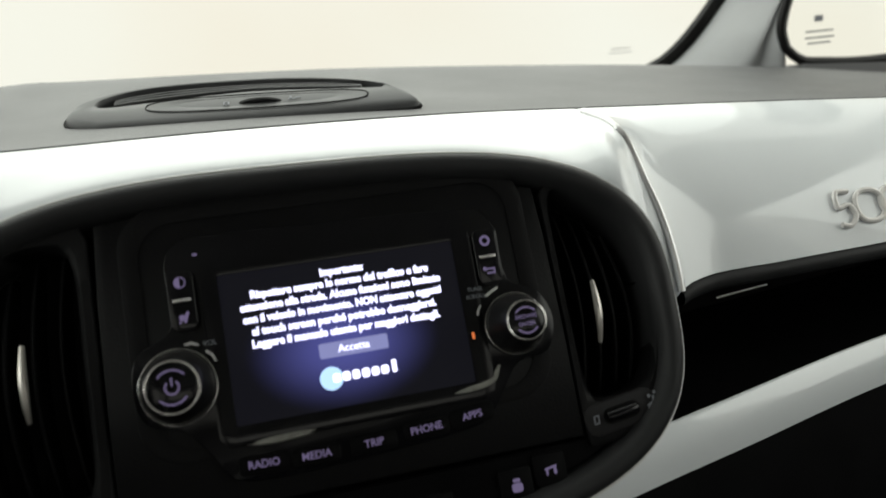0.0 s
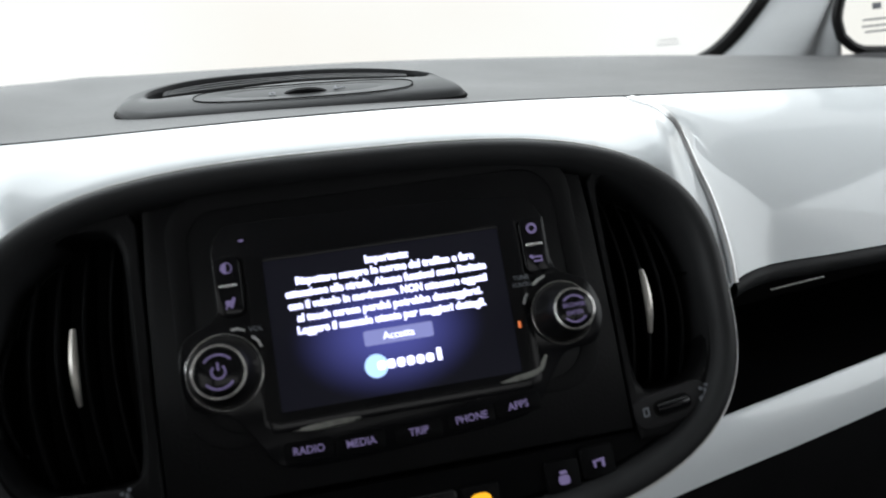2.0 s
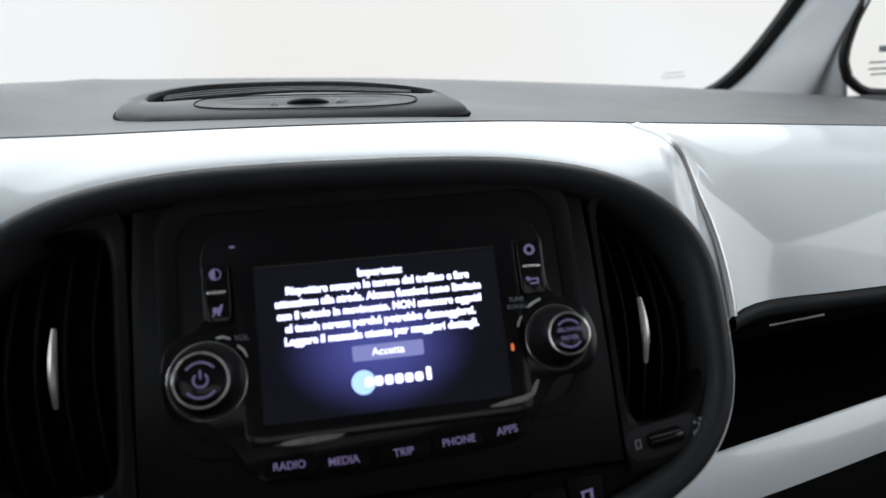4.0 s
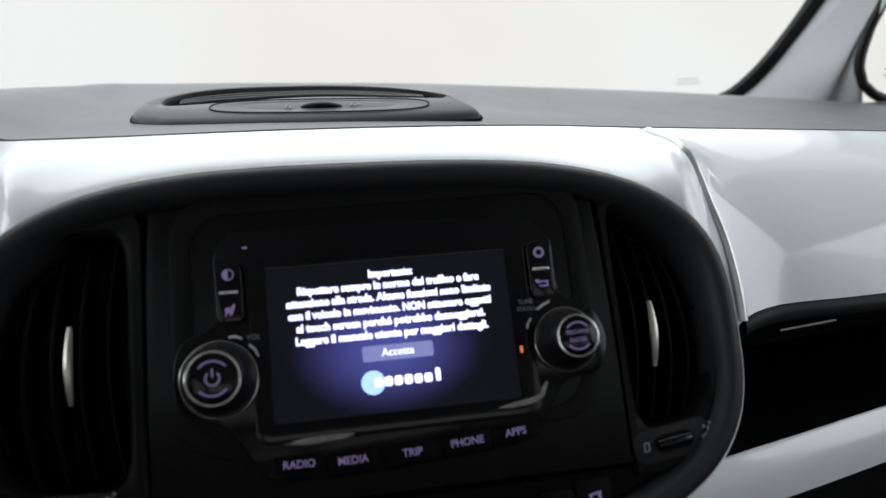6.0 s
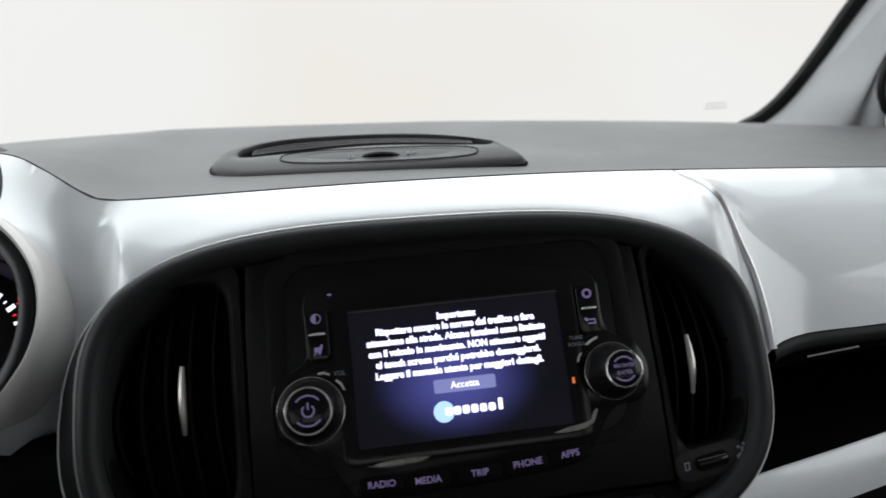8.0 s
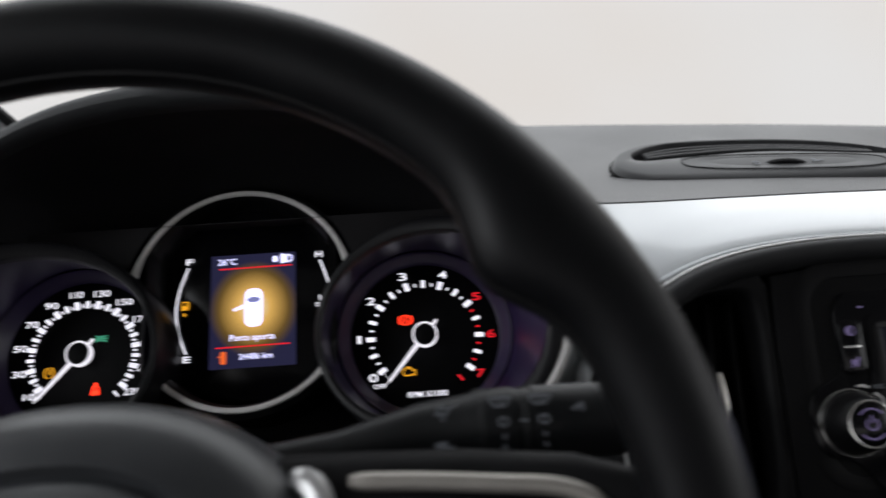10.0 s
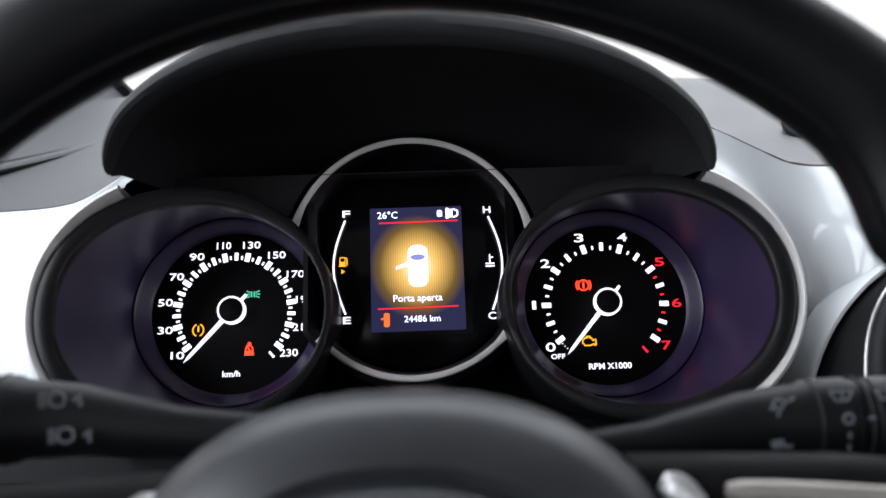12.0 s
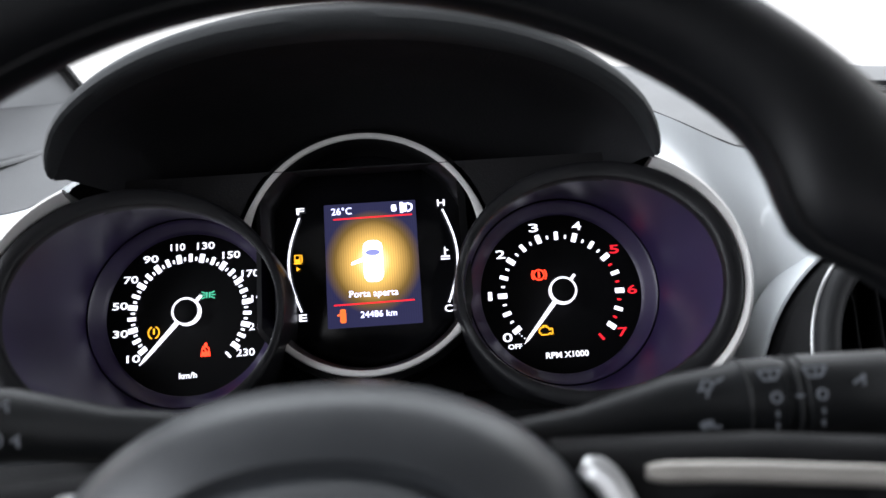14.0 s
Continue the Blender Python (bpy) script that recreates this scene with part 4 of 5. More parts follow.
# ---------------------------------------------------------------- instrument cluster
CLU = pose(-0.392, 0.703, 0.988, 63, 0, 0)
cluster = thing("instrument_cluster", CLU, "lit instrument cluster with speedometer, rev counter and centre display", "instrument cluster")
part("housing", plate(oval(0, 0.032, 0.184, 0.108, 2.5, 72), -0.06, -0.032, 0.003), BLACK, cluster, "black cluster housing")
MASK_TOP = 0.0742
for s in (-1, 1):
    cx, cy, rr = (-0.1046, 0.0012, 0.0323) if s < 0 else (0.1062, -0.0013, 0.0337)
    dial = part("speedometer" if s < 0 else "rev_counter", plate(oval(cx, cy, 0.0490, 0.0490, 2, 64), -0.003, 0.0, 0.0006), DIAL, cluster, "black speedometer face with white marks" if s < 0 else "black rev counter face with white and red marks")
    fo, fi, ro = oval(s * 0.1135, -0.005, 0.0652, 0.0550, 2.05, 64), oval(cx, cy, 0.0535, 0.0530, 2, 64), oval(s * 0.116, -0.005, 0.0720, 0.0645, 2.05, 64)

    def slant(pts, z):
        return [lean_out(s, x, y, z - 0.016 * (1 - s * (x - s * 0.116) / 0.0625) / 2) for x, y in pts]

    def tipped(pts, z):
        return [lean_out(s, x, y, z) for x, y in pts]

    part("bowl", stack([slant(fo, 0.055), slant(blend(fo, fi, 0.35), 0.036), tipped(blend(fo, fi, 0.75), 0.014), flat(shrink(fi, -0.0006), 0.0098), flat(shrink(fi, -0.0004), 0.003)], False, False), PURPLE, dial, "dull violet dial bowl")
    part("face_ring", stack([flat(fi, 0.0082), flat(shrink(fi, 0.0005), 0.0088), flat(shrink(fi, 0.0022), 0.0072), flat(oval(cx, cy, 0.0482, 0.0482, 2, 64), 0.0022), flat(oval(cx, cy, 0.0462, 0.0462, 2, 64), 0.0006), flat(oval(cx, cy, 0.0458, 0.0458, 2, 64), -0.002)], False, False), PURPLE, dial, "violet ring round the dial face")
    # thin black tube drawn for the shade in the joint of bowl and ring
    part("shadow_gap", sweep([(x, y, 0.0080) for x, y in shrink(fi, -0.0002)], 0.0004, 6, closed=True), DEEP, dial)
    part("bowl_rim", stack([flat(ro, -0.03), slant(ro, 0.0565), slant(blend(ro, fo, 0.08), 0.0583), slant(blend(ro, fo, 0.25), 0.059), slant(blend(ro, fo, 0.74), 0.059), slant(blend(ro, fo, 0.92), 0.0583), slant(fo, 0.0565), slant(fo, 0.052)], False, False), RIM_GLOSS, dial, "black rim round the dial")
    a0, a1 = (-62, 63) if s > 0 else (117, 242)
    co_, ci_ = oval(s * 0.116, -0.004, 0.0778, 0.0705, 2.05, 60, a0, a1), oval(s * 0.116, -0.0045, 0.0718, 0.0643, 2.05, 60, a0, a1)
    part("silver_arc", stack([tipped(co_, 0.03), tipped(co_, 0.0555), tipped(blend(co_, ci_, 0.15), 0.0585), tipped(blend(co_, ci_, 0.5), 0.0605), tipped(blend(co_, ci_, 0.85), 0.0585), tipped(ci_, 0.05)], False, False, loop=False), ARC, dial, "satin silver outer arc")

    def at(a, r):
        return cx + r * math.cos(radians(a)), cy + r * math.sin(radians(a))

    def tick(a, long_, wide, mat, r=rr):
        x, y = at(a, r)
        part("scale_mark", plate(rrect(x, y, long_, wide, 0.0003, 2, a), 0.0, 0.0003, 0.0001), mat, dial, smooth=False)

    if s < 0:
        zero, step, number_size = 217.0, -255 / 22, {10: 0.0074, 30: 0.0084, 50: 0.0084, 70: 0.0080, 90: 0.0084, 110: 0.0082}
        for i in range(23):
            a = zero + step * i
            if i % 2 == 0:
                tick(a, 0.0051, 0.0029, LIT_WHITE)
                x, y = at(a, 0.0395)
                writing("number", str(10 + 10 * i), 0.0058, x, y, 0.0002, LIT_WHITE, dial, width=number_size.get(10 + 10 * i, 0.0100), heavy=0.00004)
            else:
                tick(a, 0.0046, 0.0021, LIT_WHITE)
            if i < 22:
                tick(a + step / 2, 0.0022, 0.0011, LIT_WHITE, rr - 0.0006)
        tick(zero - 255 - 11, 0.0042, 0.0013, LIT_WHITE, rr + 0.0005)
        writing("unit", "km/h", 0.0046, -0.1052, -0.0337, 0.0002, LIT_WHITE, dial, width=0.0098, heavy=0.00006)
        needle_a = 228
    else:
        zero, step = 216.0, -254 / 14
        for i in range(15):
            a = zero + step * i
            if i % 2 == 0:
                tick(a, 0.0053, 0.0029, LIT_WHITE)
                x, y = at(a, 0.0408)
                writing("number", str(i // 2), 0.0070, x, y, 0.0002, LIT_RED if i >= 10 else LIT_WHITE, dial, width=0.0022 if i == 2 else 0.0054, heavy=0.00005)
            else:
                tick(a, 0.0049, 0.0022, LIT_WHITE)
            if i < 14:
                tick(a + step / 2, 0.0022, 0.0011, LIT_RED if i >= 10 else LIT_WHITE, rr - 0.0004)
        tick(zero - 254 - 15, 0.0044, 0.0013, LIT_RED, rr - 0.0002)
        for i in range(4):
            tick(zero + 4 + 3.2 * i, 0.0009, 0.0005, LIT_WHITE, rr + 0.0004)
        writing("unit", "RPM X1000", 0.0047, 0.1057, -0.0368, 0.0002, LIT_WHITE, dial, width=0.0240, heavy=0.00006)
        writing("unit", "OFF", 0.0038, 0.0770, -0.0305, 0.0002, LIT_WHITE, dial, width=0.0078, heavy=0.00005)
        needle_a = 229.5
    part("needle_hub", stack([flat(oval(cx, cy, 0.0066, 0.0066, 2, 32), 0.0), flat(oval(cx, cy, 0.0066, 0.0066, 2, 32), 0.0080), flat(oval(cx, cy, 0.0058, 0.0058, 2, 32), 0.0086)]), DIAL, dial, "black needle hub")
    part("hub_ring", frame_ring(oval(cx, cy, 0.0078, 0.0078, 2, 36), oval(cx, cy, 0.0067, 0.0067, 2, 36), 0.004, 0.0080, 0.0003), LIT_NEEDLE, dial, "lit white ring")
    ca, sa = math.cos(radians(needle_a)), math.sin(radians(needle_a))
    pts = [(0.0074, -0.0013), (0.034, -0.0008), (0.0380, 0), (0.034, 0.0008), (0.0074, 0.0013)]
    tail = [(-0.0074, 0.0010), (-0.0118, 0.0008), (-0.0118, -0.0008), (-0.0074, -0.0010)]
    part("needle", join([plate([(cx + x * ca - y * sa, cy + x * sa + y * ca) for x, y in q], 0.0052, 0.0064, 0.0004) for q in (pts, tail)]), LIT_NEEDLE, dial, "lit white needle", smooth=False)

# mask between the dials, under the hood
mask_rows = []
for i in range(81):
    u = -0.165 + 0.33 * i / 80
    low_v = -0.02
    for cu, cv, ru_, rv_ in ((-0.003, 0.026, 0.0715, 0.0715), (-0.116, -0.005, 0.0695, 0.0620), (0.116, -0.005, 0.0695, 0.0620)):
        f = 1 - ((u - cu) / ru_) ** 2
        if f > 0:
            low_v = max(low_v, cv + rv_ * math.sqrt(f))
    low_v = min(low_v, MASK_TOP - 0.0005)
    mask_rows.append([(u, low_v + (MASK_TOP - low_v) * j / 4, 0.022) for j in range(5)] + [(u, MASK_TOP + 0.006, -0.01)])
part("mask", stack(mask_rows, False, False, loop=False), MASK, cluster, "dark grey panel between the dials")

# centre gauge
gauge = part("centre_gauge", plate(oval(-0.003, 0.031, 0.0625, 0.0655, 2, 64), -0.02, -0.001, 0.001), GLOSS, cluster, "round gloss black centre gauge")
go, gi = [[(max(lo_, min(hi_, x)), y) for x, y in oval(-0.003, 0.0260, ru_, rv_, 2, 96)] for ru_, rv_, lo_, hi_ in ((0.0725, 0.0728, -0.0630, 0.0530), (0.0615, 0.0635, -0.0565, 0.0515))]
part("gauge_tube", stack([flat(go, -0.03), flat(go, 0.018), flat(shrink(go, 0.003), 0.0205), flat(shrink(gi, -0.003), 0.019), flat(gi, 0.014), flat(gi, -0.004)], False, False), BLACK_FINE, gauge, "black round tube")
for a0, a1 in ((12, 167), (221, 320)):
    arc = [(x, y, 0.0205) for x, y in oval(-0.003, 0.0260, 0.0672, 0.0675, 2, 44, a0, a1)]
    part("chrome_arc", sweep(arc, [0.0018 + 0.0010 * max(0.0, 1 - min(i, 44 - i) / 4) for i in range(45)], 8, squash=0.8), ARC, gauge, "bright chrome arc")
lcd = part("lcd", plate(rrect(0, 0, 0.0535, 0.0730, 0.0006), -0.0004, 0.0, 0.0001), LCD, gauge, "lit colour display with an open door picture", smooth=False, m=pose(-0.0005, 0.0233, 0.0004))
part("red_line", plate(rrect(0.0015, 0.0275, 0.046, 0.0008, 0.0002, 2, 0.5), 0.0, 0.0003, 0.0001), LIT_RED, lcd, smooth=False)
part("red_line", plate(rrect(0.0, -0.0232, 0.046, 0.0008, 0.0002, 2, 0.5), 0.0, 0.0003, 0.0001), LIT_RED, lcd, smooth=False)
writing("temperature", "26°C", 0.0058, -0.0165, 0.0318, 0.0002, SCREEN_TEXT, lcd)
bars("lamp_sign", [(0.0140, 0.0322, 0.0030, 0.0040, 0), (0.0185, 0.0322, 0.0018, 0.0066, 0), (0.0205, 0.0322, 0.0022, 0.0052, 0), (0.0232, 0.0342, 0.003, 0.0009, -25), (0.0232, 0.0302, 0.003, 0.0009, 25), (0.0245, 0.0322, 0.0009, 0.003, 0)], 0.0001, SCREEN_TEXT, lcd)
part("car_picture", plate(rrect(0.0005, 0.0012, 0.0112, 0.0245, 0.0042), 0.0, 0.0003, 0.0001), SCREEN_TEXT, lcd, "white car seen from above", smooth=False)
part("open_door", plate([(-0.0055, 0.0035), (-0.0120, 0.0010), (-0.0122, -0.0006), (-0.0055, 0.0012)], 0.0, 0.0003, 0.0001), SCREEN_TEXT, lcd, smooth=False)
part("car_windscreen", plate(oval(0.0005, 0.0062, 0.0042, 0.0018, 2, 16), 0.0003, 0.0005, 0.0001), SCREEN_KEY, lcd, smooth=False)
writing("message", "Porta aperta", 0.0056, -0.0002, -0.0178, 0.0003, SCREEN_TEXT, lcd)
writing("distance", "24486 km", 0.0052, 0.0022, -0.0298, 0.0002, SCREEN_TEXT, lcd)
bars("door_sign", [(-0.0180, -0.0298, 0.0034, 0.0080, 0), (-0.0202, -0.0290, 0.0022, 0.0010, 20)], 0.0001, glow("lit_orange_sign", (1.0, 0.16, 0.03), 1.0), lcd, "orange red open door sign")
for s, names in ((-1, ("F", "E")), (1, ("H", "C"))):
    arc = [(s * (0.0418 + 0.0068 * math.sin(math.pi * (i / 16))), -0.0025 + 0.0555 * i / 16, 0.0002) for i in range(17)]
    part("gauge_arc", sweep(arc, 0.0006, 5, squash=0.4), LIT_WHITE, gauge, "thin lit gauge arc")
    for text, v in zip(names, (0.0568, -0.0061)):
        writing("number", text, 0.0056, s * 0.0413, v, 0.0002, LIT_WHITE, gauge, width=0.0044, heavy=0.00008)
    bars("level_mark", [(s * 0.0472, 0.0008, 0.0036, 0.0022, s * 20)], 0.0001, LIT_WHITE, gauge)
part("fuel_sign", join([frame_ring(rrect(-0.0434, 0.0285, 0.0034, 0.0050, 0.0004, 2), rrect(-0.0434, 0.0285, 0.0024, 0.0040, 0.0002, 2), 0.0002, 0.0005, 0.0001)] + [plate(rrect(u, v, w, h, 0.0002, 2, tr), 0.0002, 0.0005, 0.0001) for u, v, w, h, tr in ((-0.0434, 0.0272, 0.0026, 0.0022, 0), (-0.0434, 0.0258, 0.0044, 0.0006, 0), (-0.0408, 0.0280, 0.0006, 0.0036, 0), (-0.0411, 0.0304, 0.0012, 0.0006, -40))] + [plate([(-0.0440, 0.0238), (-0.0440, 0.0212), (-0.0420, 0.0225)], 0.0002, 0.0005, 0.0001)]), LIT_AMBER, gauge, "amber fuel sign", smooth=False)
bars("coolant_sign", [(0.0416, 0.0275, 0.0008, 0.005, 0), (0.0426, 0.0282, 0.0018, 0.0007, 0), (0.0416, 0.0245, 0.0052, 0.0008, 0), (0.0416, 0.0230, 0.0052, 0.0008, 0)], 0.0002, LIT_WHITE, gauge)
# warning lamps on the two dials
bars("side_light_sign", [spot for d in (-1, 1) for spot in ((-0.0942 + d * 0.0008, 0.0110, 0.0009, 0.0034, 0), (-0.0942 + d * 0.0026, 0.0125, 0.0024, 0.0007, d * 24), (-0.0942 + d * 0.0029, 0.0110, 0.0024, 0.0007, 0), (-0.0942 + d * 0.0026, 0.0095, 0.0024, 0.0007, -d * 24))], 0.0004, LIT_GREEN, cluster, "green side light sign")
part("tyre_sign", join([sweep([(-0.1243 + 0.0030 * math.cos(radians(a)), -0.0085 + 0.0034 * math.sin(radians(a)), 0.0006) for a in range(s0, s0 + 141, 20)], 0.0004, 5) for s0 in (110, -70)] + [plate(rrect(-0.1243, -0.0078, 0.0009, 0.0034, 0.0003), 0.0002, 0.0006, 0.0001)]), LIT_AMBER, cluster, "amber tyre sign", smooth=False)
part("belt_sign", join([plate(oval(-0.0955, -0.0172, 0.0010, 0.0011, 2, 12), 0.0002, 0.0006, 0.0001), plate([(-0.0981, -0.0238), (-0.0966, -0.0232), (-0.0972, -0.0200), (-0.0962, -0.0186), (-0.0948, -0.0186), (-0.0938, -0.0200), (-0.0944, -0.0232), (-0.0929, -0.0238), (-0.0935, -0.0192), (-0.0946, -0.0181), (-0.0964, -0.0181), (-0.0975, -0.0192)][::-1], 0.0002, 0.0006, 0.0001), plate(rrect(-0.0955, -0.0206, 0.0008, 0.0062, 0.0003, 2, 32), 0.0002, 0.0006, 0.0001), plate(rrect(-0.0955, -0.0224, 0.0030, 0.0026, 0.0006, 2), 0.0002, 0.0005, 0.0001)]), LIT_HOT, cluster, "red seat belt sign", smooth=False)
part("brake_sign", join([frame_ring(oval(0.0945, 0.0098, 0.0033, 0.0033, 2, 24), oval(0.0945, 0.0098, 0.0026, 0.0026, 2, 24), 0.0002, 0.0006, 0.0001), plate(rrect(0.0945, 0.0098, 0.0010, 0.0036, 0.0003), 0.0002, 0.0006, 0.0001),
                         sweep([(0.0945 - 0.0042 * math.cos(radians(a)), 0.0098 + 0.0042 * math.sin(radians(a)), 0.0005) for a in range(-40, 41, 16)], 0.0004, 5), sweep([(0.0945 + 0.0042 * math.cos(radians(a)), 0.0098 + 0.0042 * math.sin(radians(a)), 0.0005) for a in range(-40, 41, 16)], 0.0004, 5)]), LIT_HOT, cluster, "red brake sign", smooth=False)
engine = [(-0.0036, -0.0012), (-0.0028, -0.0012), (-0.0028, -0.0022), (0.0012, -0.0022), (0.0022, -0.0014), (0.0028, -0.0014), (0.0028, -0.0022), (0.0038, -0.0022), (0.0038, 0.0012), (0.0028, 0.0012), (0.0028, 0.0004), (0.0022, 0.0004), (0.0014, 0.0020), (0.0002, 0.0020), (0.0002, 0.0028), (0.0010, 0.0028), (-0.0016, 0.0028), (-0.0008, 0.0026), (-0.0008, 0.0020), (-0.0024, 0.0020), (-0.0028, 0.0012), (-0.0036, 0.0012)]
part("engine_sign", sweep([(0.0950 + x, -0.0226 + y, 0.0005) for x, y in engine], 0.00040, 5, closed=True), LIT_AMBER, cluster, "amber engine sign")

# hood over the cluster
hood = thing("cluster_hood", pose(-0.392, 0, 0), "black arched hood over the instrument cluster", "instrument hood")


def arch(y, half, z_tip, z_top, n=2.2, k=48, drop=0.0):
    pts = []
    for i in range(k + 1):
        a = math.pi * i / k
        c, s = math.cos(a), math.sin(a)
        x = -math.copysign(abs(c) ** (2 / n), c) * half
        pts.append((x, y - drop * (1 - s), z_tip + (z_top - z_tip) * abs(s) ** (2 / n) - 0.022 * x))
    return pts


shell_rings = [arch(0.84, 0.118, 1.075, 1.118, 2.2), arch(0.76, 0.132, 1.07, 1.137, 2.15), arch(0.69, 0.1475, 1.07, 1.1465, 2.1), arch(0.662, 0.1505, 1.0705, 1.1475, 2.05), arch(0.653, 0.1502, 1.0705, 1.1462, 2.05), arch(0.6485, 0.1490, 1.0705, 1.1435, 2.05), arch(0.6465, 0.1475, 1.0705, 1.1400, 2.05), arch(0.6470, 0.1458, 1.0707, 1.1365, 2.05), arch(0.6495, 0.1440, 1.0712, 1.1335, 2.05), arch(0.654, 0.1425, 1.0720, 1.1315, 2.05), arch(0.661, 0.1415, 1.0730, 1.1305, 2.05)]
lining_rings = [arch(0.660, 0.1416, 1.0729, 1.1306, 2.05), arch(0.672, 0.1400, 1.074, 1.1285, 2.05), arch(0.70, 0.137, 1.080, 1.120, 2.1), arch(0.735, 0.131, 1.072, 1.098, 2.1), arch(0.762, 0.125, 1.045, 1.060, 2.1)]


def to_tips(ring, amount=0.9):
    """Draws the two ends of an arch together into one rounded tip."""
    n = len(ring) - 1
    out = []
    for i, (x, y, z) in enumerate(ring):
        w = amount * max(0.0, 1 - math.sin(math.pi * i / n) / 0.42) ** 2
        side = -1 if i < n / 2 else 1
        tip = (side * 0.1462, 0.657, 1.0705 - 0.022 * side * 0.1462)
        out.append(tuple(a * (1 - w) + b * w for a, b in zip((x, y, z), tip)))
    return out


shell_rings = shell_rings[:3] + [to_tips(r) for r in shell_rings[3:]]
lining_rings = [to_tips(lining_rings[0]), to_tips(lining_rings[1], 0.5)] + lining_rings[2:]
part("shell", stack(shell_rings, False, False, loop=False), HOOD, hood, "black grained hood shell")
skirts = (0.001, 0.003, 0.022, 0.035, 0.030)
lining_rings = [[(r[0][0], r[0][1], r[0][2] - d)] + r + [(r[-1][0], r[-1][1], r[-1][2] - d)] for r, d in zip(lining_rings, skirts)]
part("lining", stack(lining_rings, False, False, loop=False), MATT, hood, "matt black hood lining")

# ---------------------------------------------------------------- steering wheel
WHL = pose(-0.3927, 0.4241, 1.0043, 60.5, 0, 0)
wheel = thing("steering_wheel", WHL, "black leather steering wheel with silver trimmed spokes", "steering wheel")
RM, RT = 0.1882, 0.0160
RIM = WHL.inverted() @ pose(-0.3912, 0.4426, 0.9788, 66.1, 0.5, 0)
grip = [0.42 * sum(math.exp(-((i * 2.5 - c) / 7) ** 2) for c in (36.5, 147.5)) + 0.05 * sum(math.exp(-((i * 2.5 - c) / 26) ** 2) for c in (36.5, 150.0)) + 0.04 * math.exp(-((i * 2.5 - 90) / 34) ** 2) for i in range(144)]
rim_rings = []
for i, g in enumerate(grip):
    a = 2 * math.pi * i / 144
    rim_rings.append([((RM - RT * g + RT * (1 + g) * math.cos(2 * math.pi * j / 24)) * math.cos(a), (RM - RT * g + RT * (1 + g) * math.cos(2 * math.pi * j / 24)) * math.sin(a), 0.0155 * math.sin(2 * math.pi * j / 24)) for j in range(24)])
rim = stack(rim_rings + rim_rings[:1], False, False)
bmesh.ops.remove_doubles(rim, verts=rim.verts, dist=1e-6)
part("rim", rim, LEATHER, wheel, "black leather rim", m=RIM)
part("rim_stitching", sweep([((RM - RT * (0.94 + 2 * g)) * math.cos(2 * math.pi * i / 144), (RM - RT * (0.94 + 2 * g)) * math.sin(2 * math.pi * i / 144), 0.006) for i, g in enumerate(grip)], 0.0007, 5, closed=True), BLACK_FINE, wheel, m=RIM)
hu = [oval(-0.004, -0.022, 0.082 * q, 0.076 * q, 2.3, 56) for q in (1.0, 1.0, 0.985, 0.95, 0.86, 0.70, 0.66, 0.62, 0.40, 0.15)]
hz_ = (-0.075, -0.050, -0.040, -0.032, -0.0235, -0.0180, -0.0205, -0.0160, -0.0045, 0.0000)
part("airbag_cover", stack([flat(a, z) for a, z in zip(hu, hz_)]), HUB, wheel, "black domed airbag cover")
for s in (-1, 1):
    spoke_rings = []
    for x, top, low, lift in ((0.060, 0.0335, -0.040, 0.0), (0.090, 0.0325, -0.038, 0.001), (0.120, 0.0312, -0.036, 0.002), (0.140, 0.0288, -0.038, 0.004), (0.155, 0.027, -0.040, 0.007), (0.170, 0.022, -0.041, 0.010), (0.182, 0.018, -0.042, 0.014)):
        spoke_rings.append([(s * x, top - a, w + lift) for a, w in ((0.004, -0.070), (0.0008, -0.056), (0.0, -0.051), (0.0008, -0.0465), (0.003, -0.0430), (0.006, -0.0410), (0.012, -0.0398))] + [(s * x, low + 0.010, -0.038 + lift), (s * x, low, -0.046 + lift), (s * x, low, -0.070 + lift)])
    sp = part("spoke", stack(spoke_rings, True, True), SPOKE, wheel, "black spoke")
    loop_ = bez([(s * 0.0835, 0.0222, -0.0372), (s * 0.1050, 0.0208, -0.0362), (s * 0.1280, 0.0185, -0.0345), (s * 0.1500, 0.0155, -0.0325), (s * 0.1605, 0.0080, -0.0305), (s * 0.1650, -0.0080, -0.0285), (s * 0.1610, -0.0260, -0.0285)], 8)
    part("silver_trim", sweep(loop_, [(0.0019, 0.0026, 0.0029)[min(i, 2)] for i in range(len(loop_))], 12, squash=0.8), TRIM, sp, "satin silver trim")
    part("key_pad", plate(rrect(s * 0.119, -0.002, 0.058, 0.034, 0.010, 6), -0.040, -0.0355, 0.002), BLACK, sp, "black spoke keypad")
    part("hub_fin", sweep(bez([(s * 0.0665, 0.0255, -0.037), (s * 0.0725, 0.0205, -0.0350), (s * 0.0768, 0.008, -0.0345), (s * 0.079, -0.01, -0.036)], 6), [0.0026, 0.0034, 0.0040] + [0.0042] * 15 + [0.002], 8), SILVER, sp, "bright silver fin")
    bars("key_mark", [(s * 0.119 + d, -0.002, 0.0022, 0.0022, 45) for d in (-0.012, 0.012)] + [(s * 0.119, -0.002, 0.006, 0.001, 0)], -0.0354, PRINT_GREY, sp)
part("lower_spoke", plate([(-0.03, -0.16), (0.03, -0.16), (0.022, -0.08), (-0.022, -0.08)], -0.05, -0.03, 0.004), BLACK_FINE, wheel)

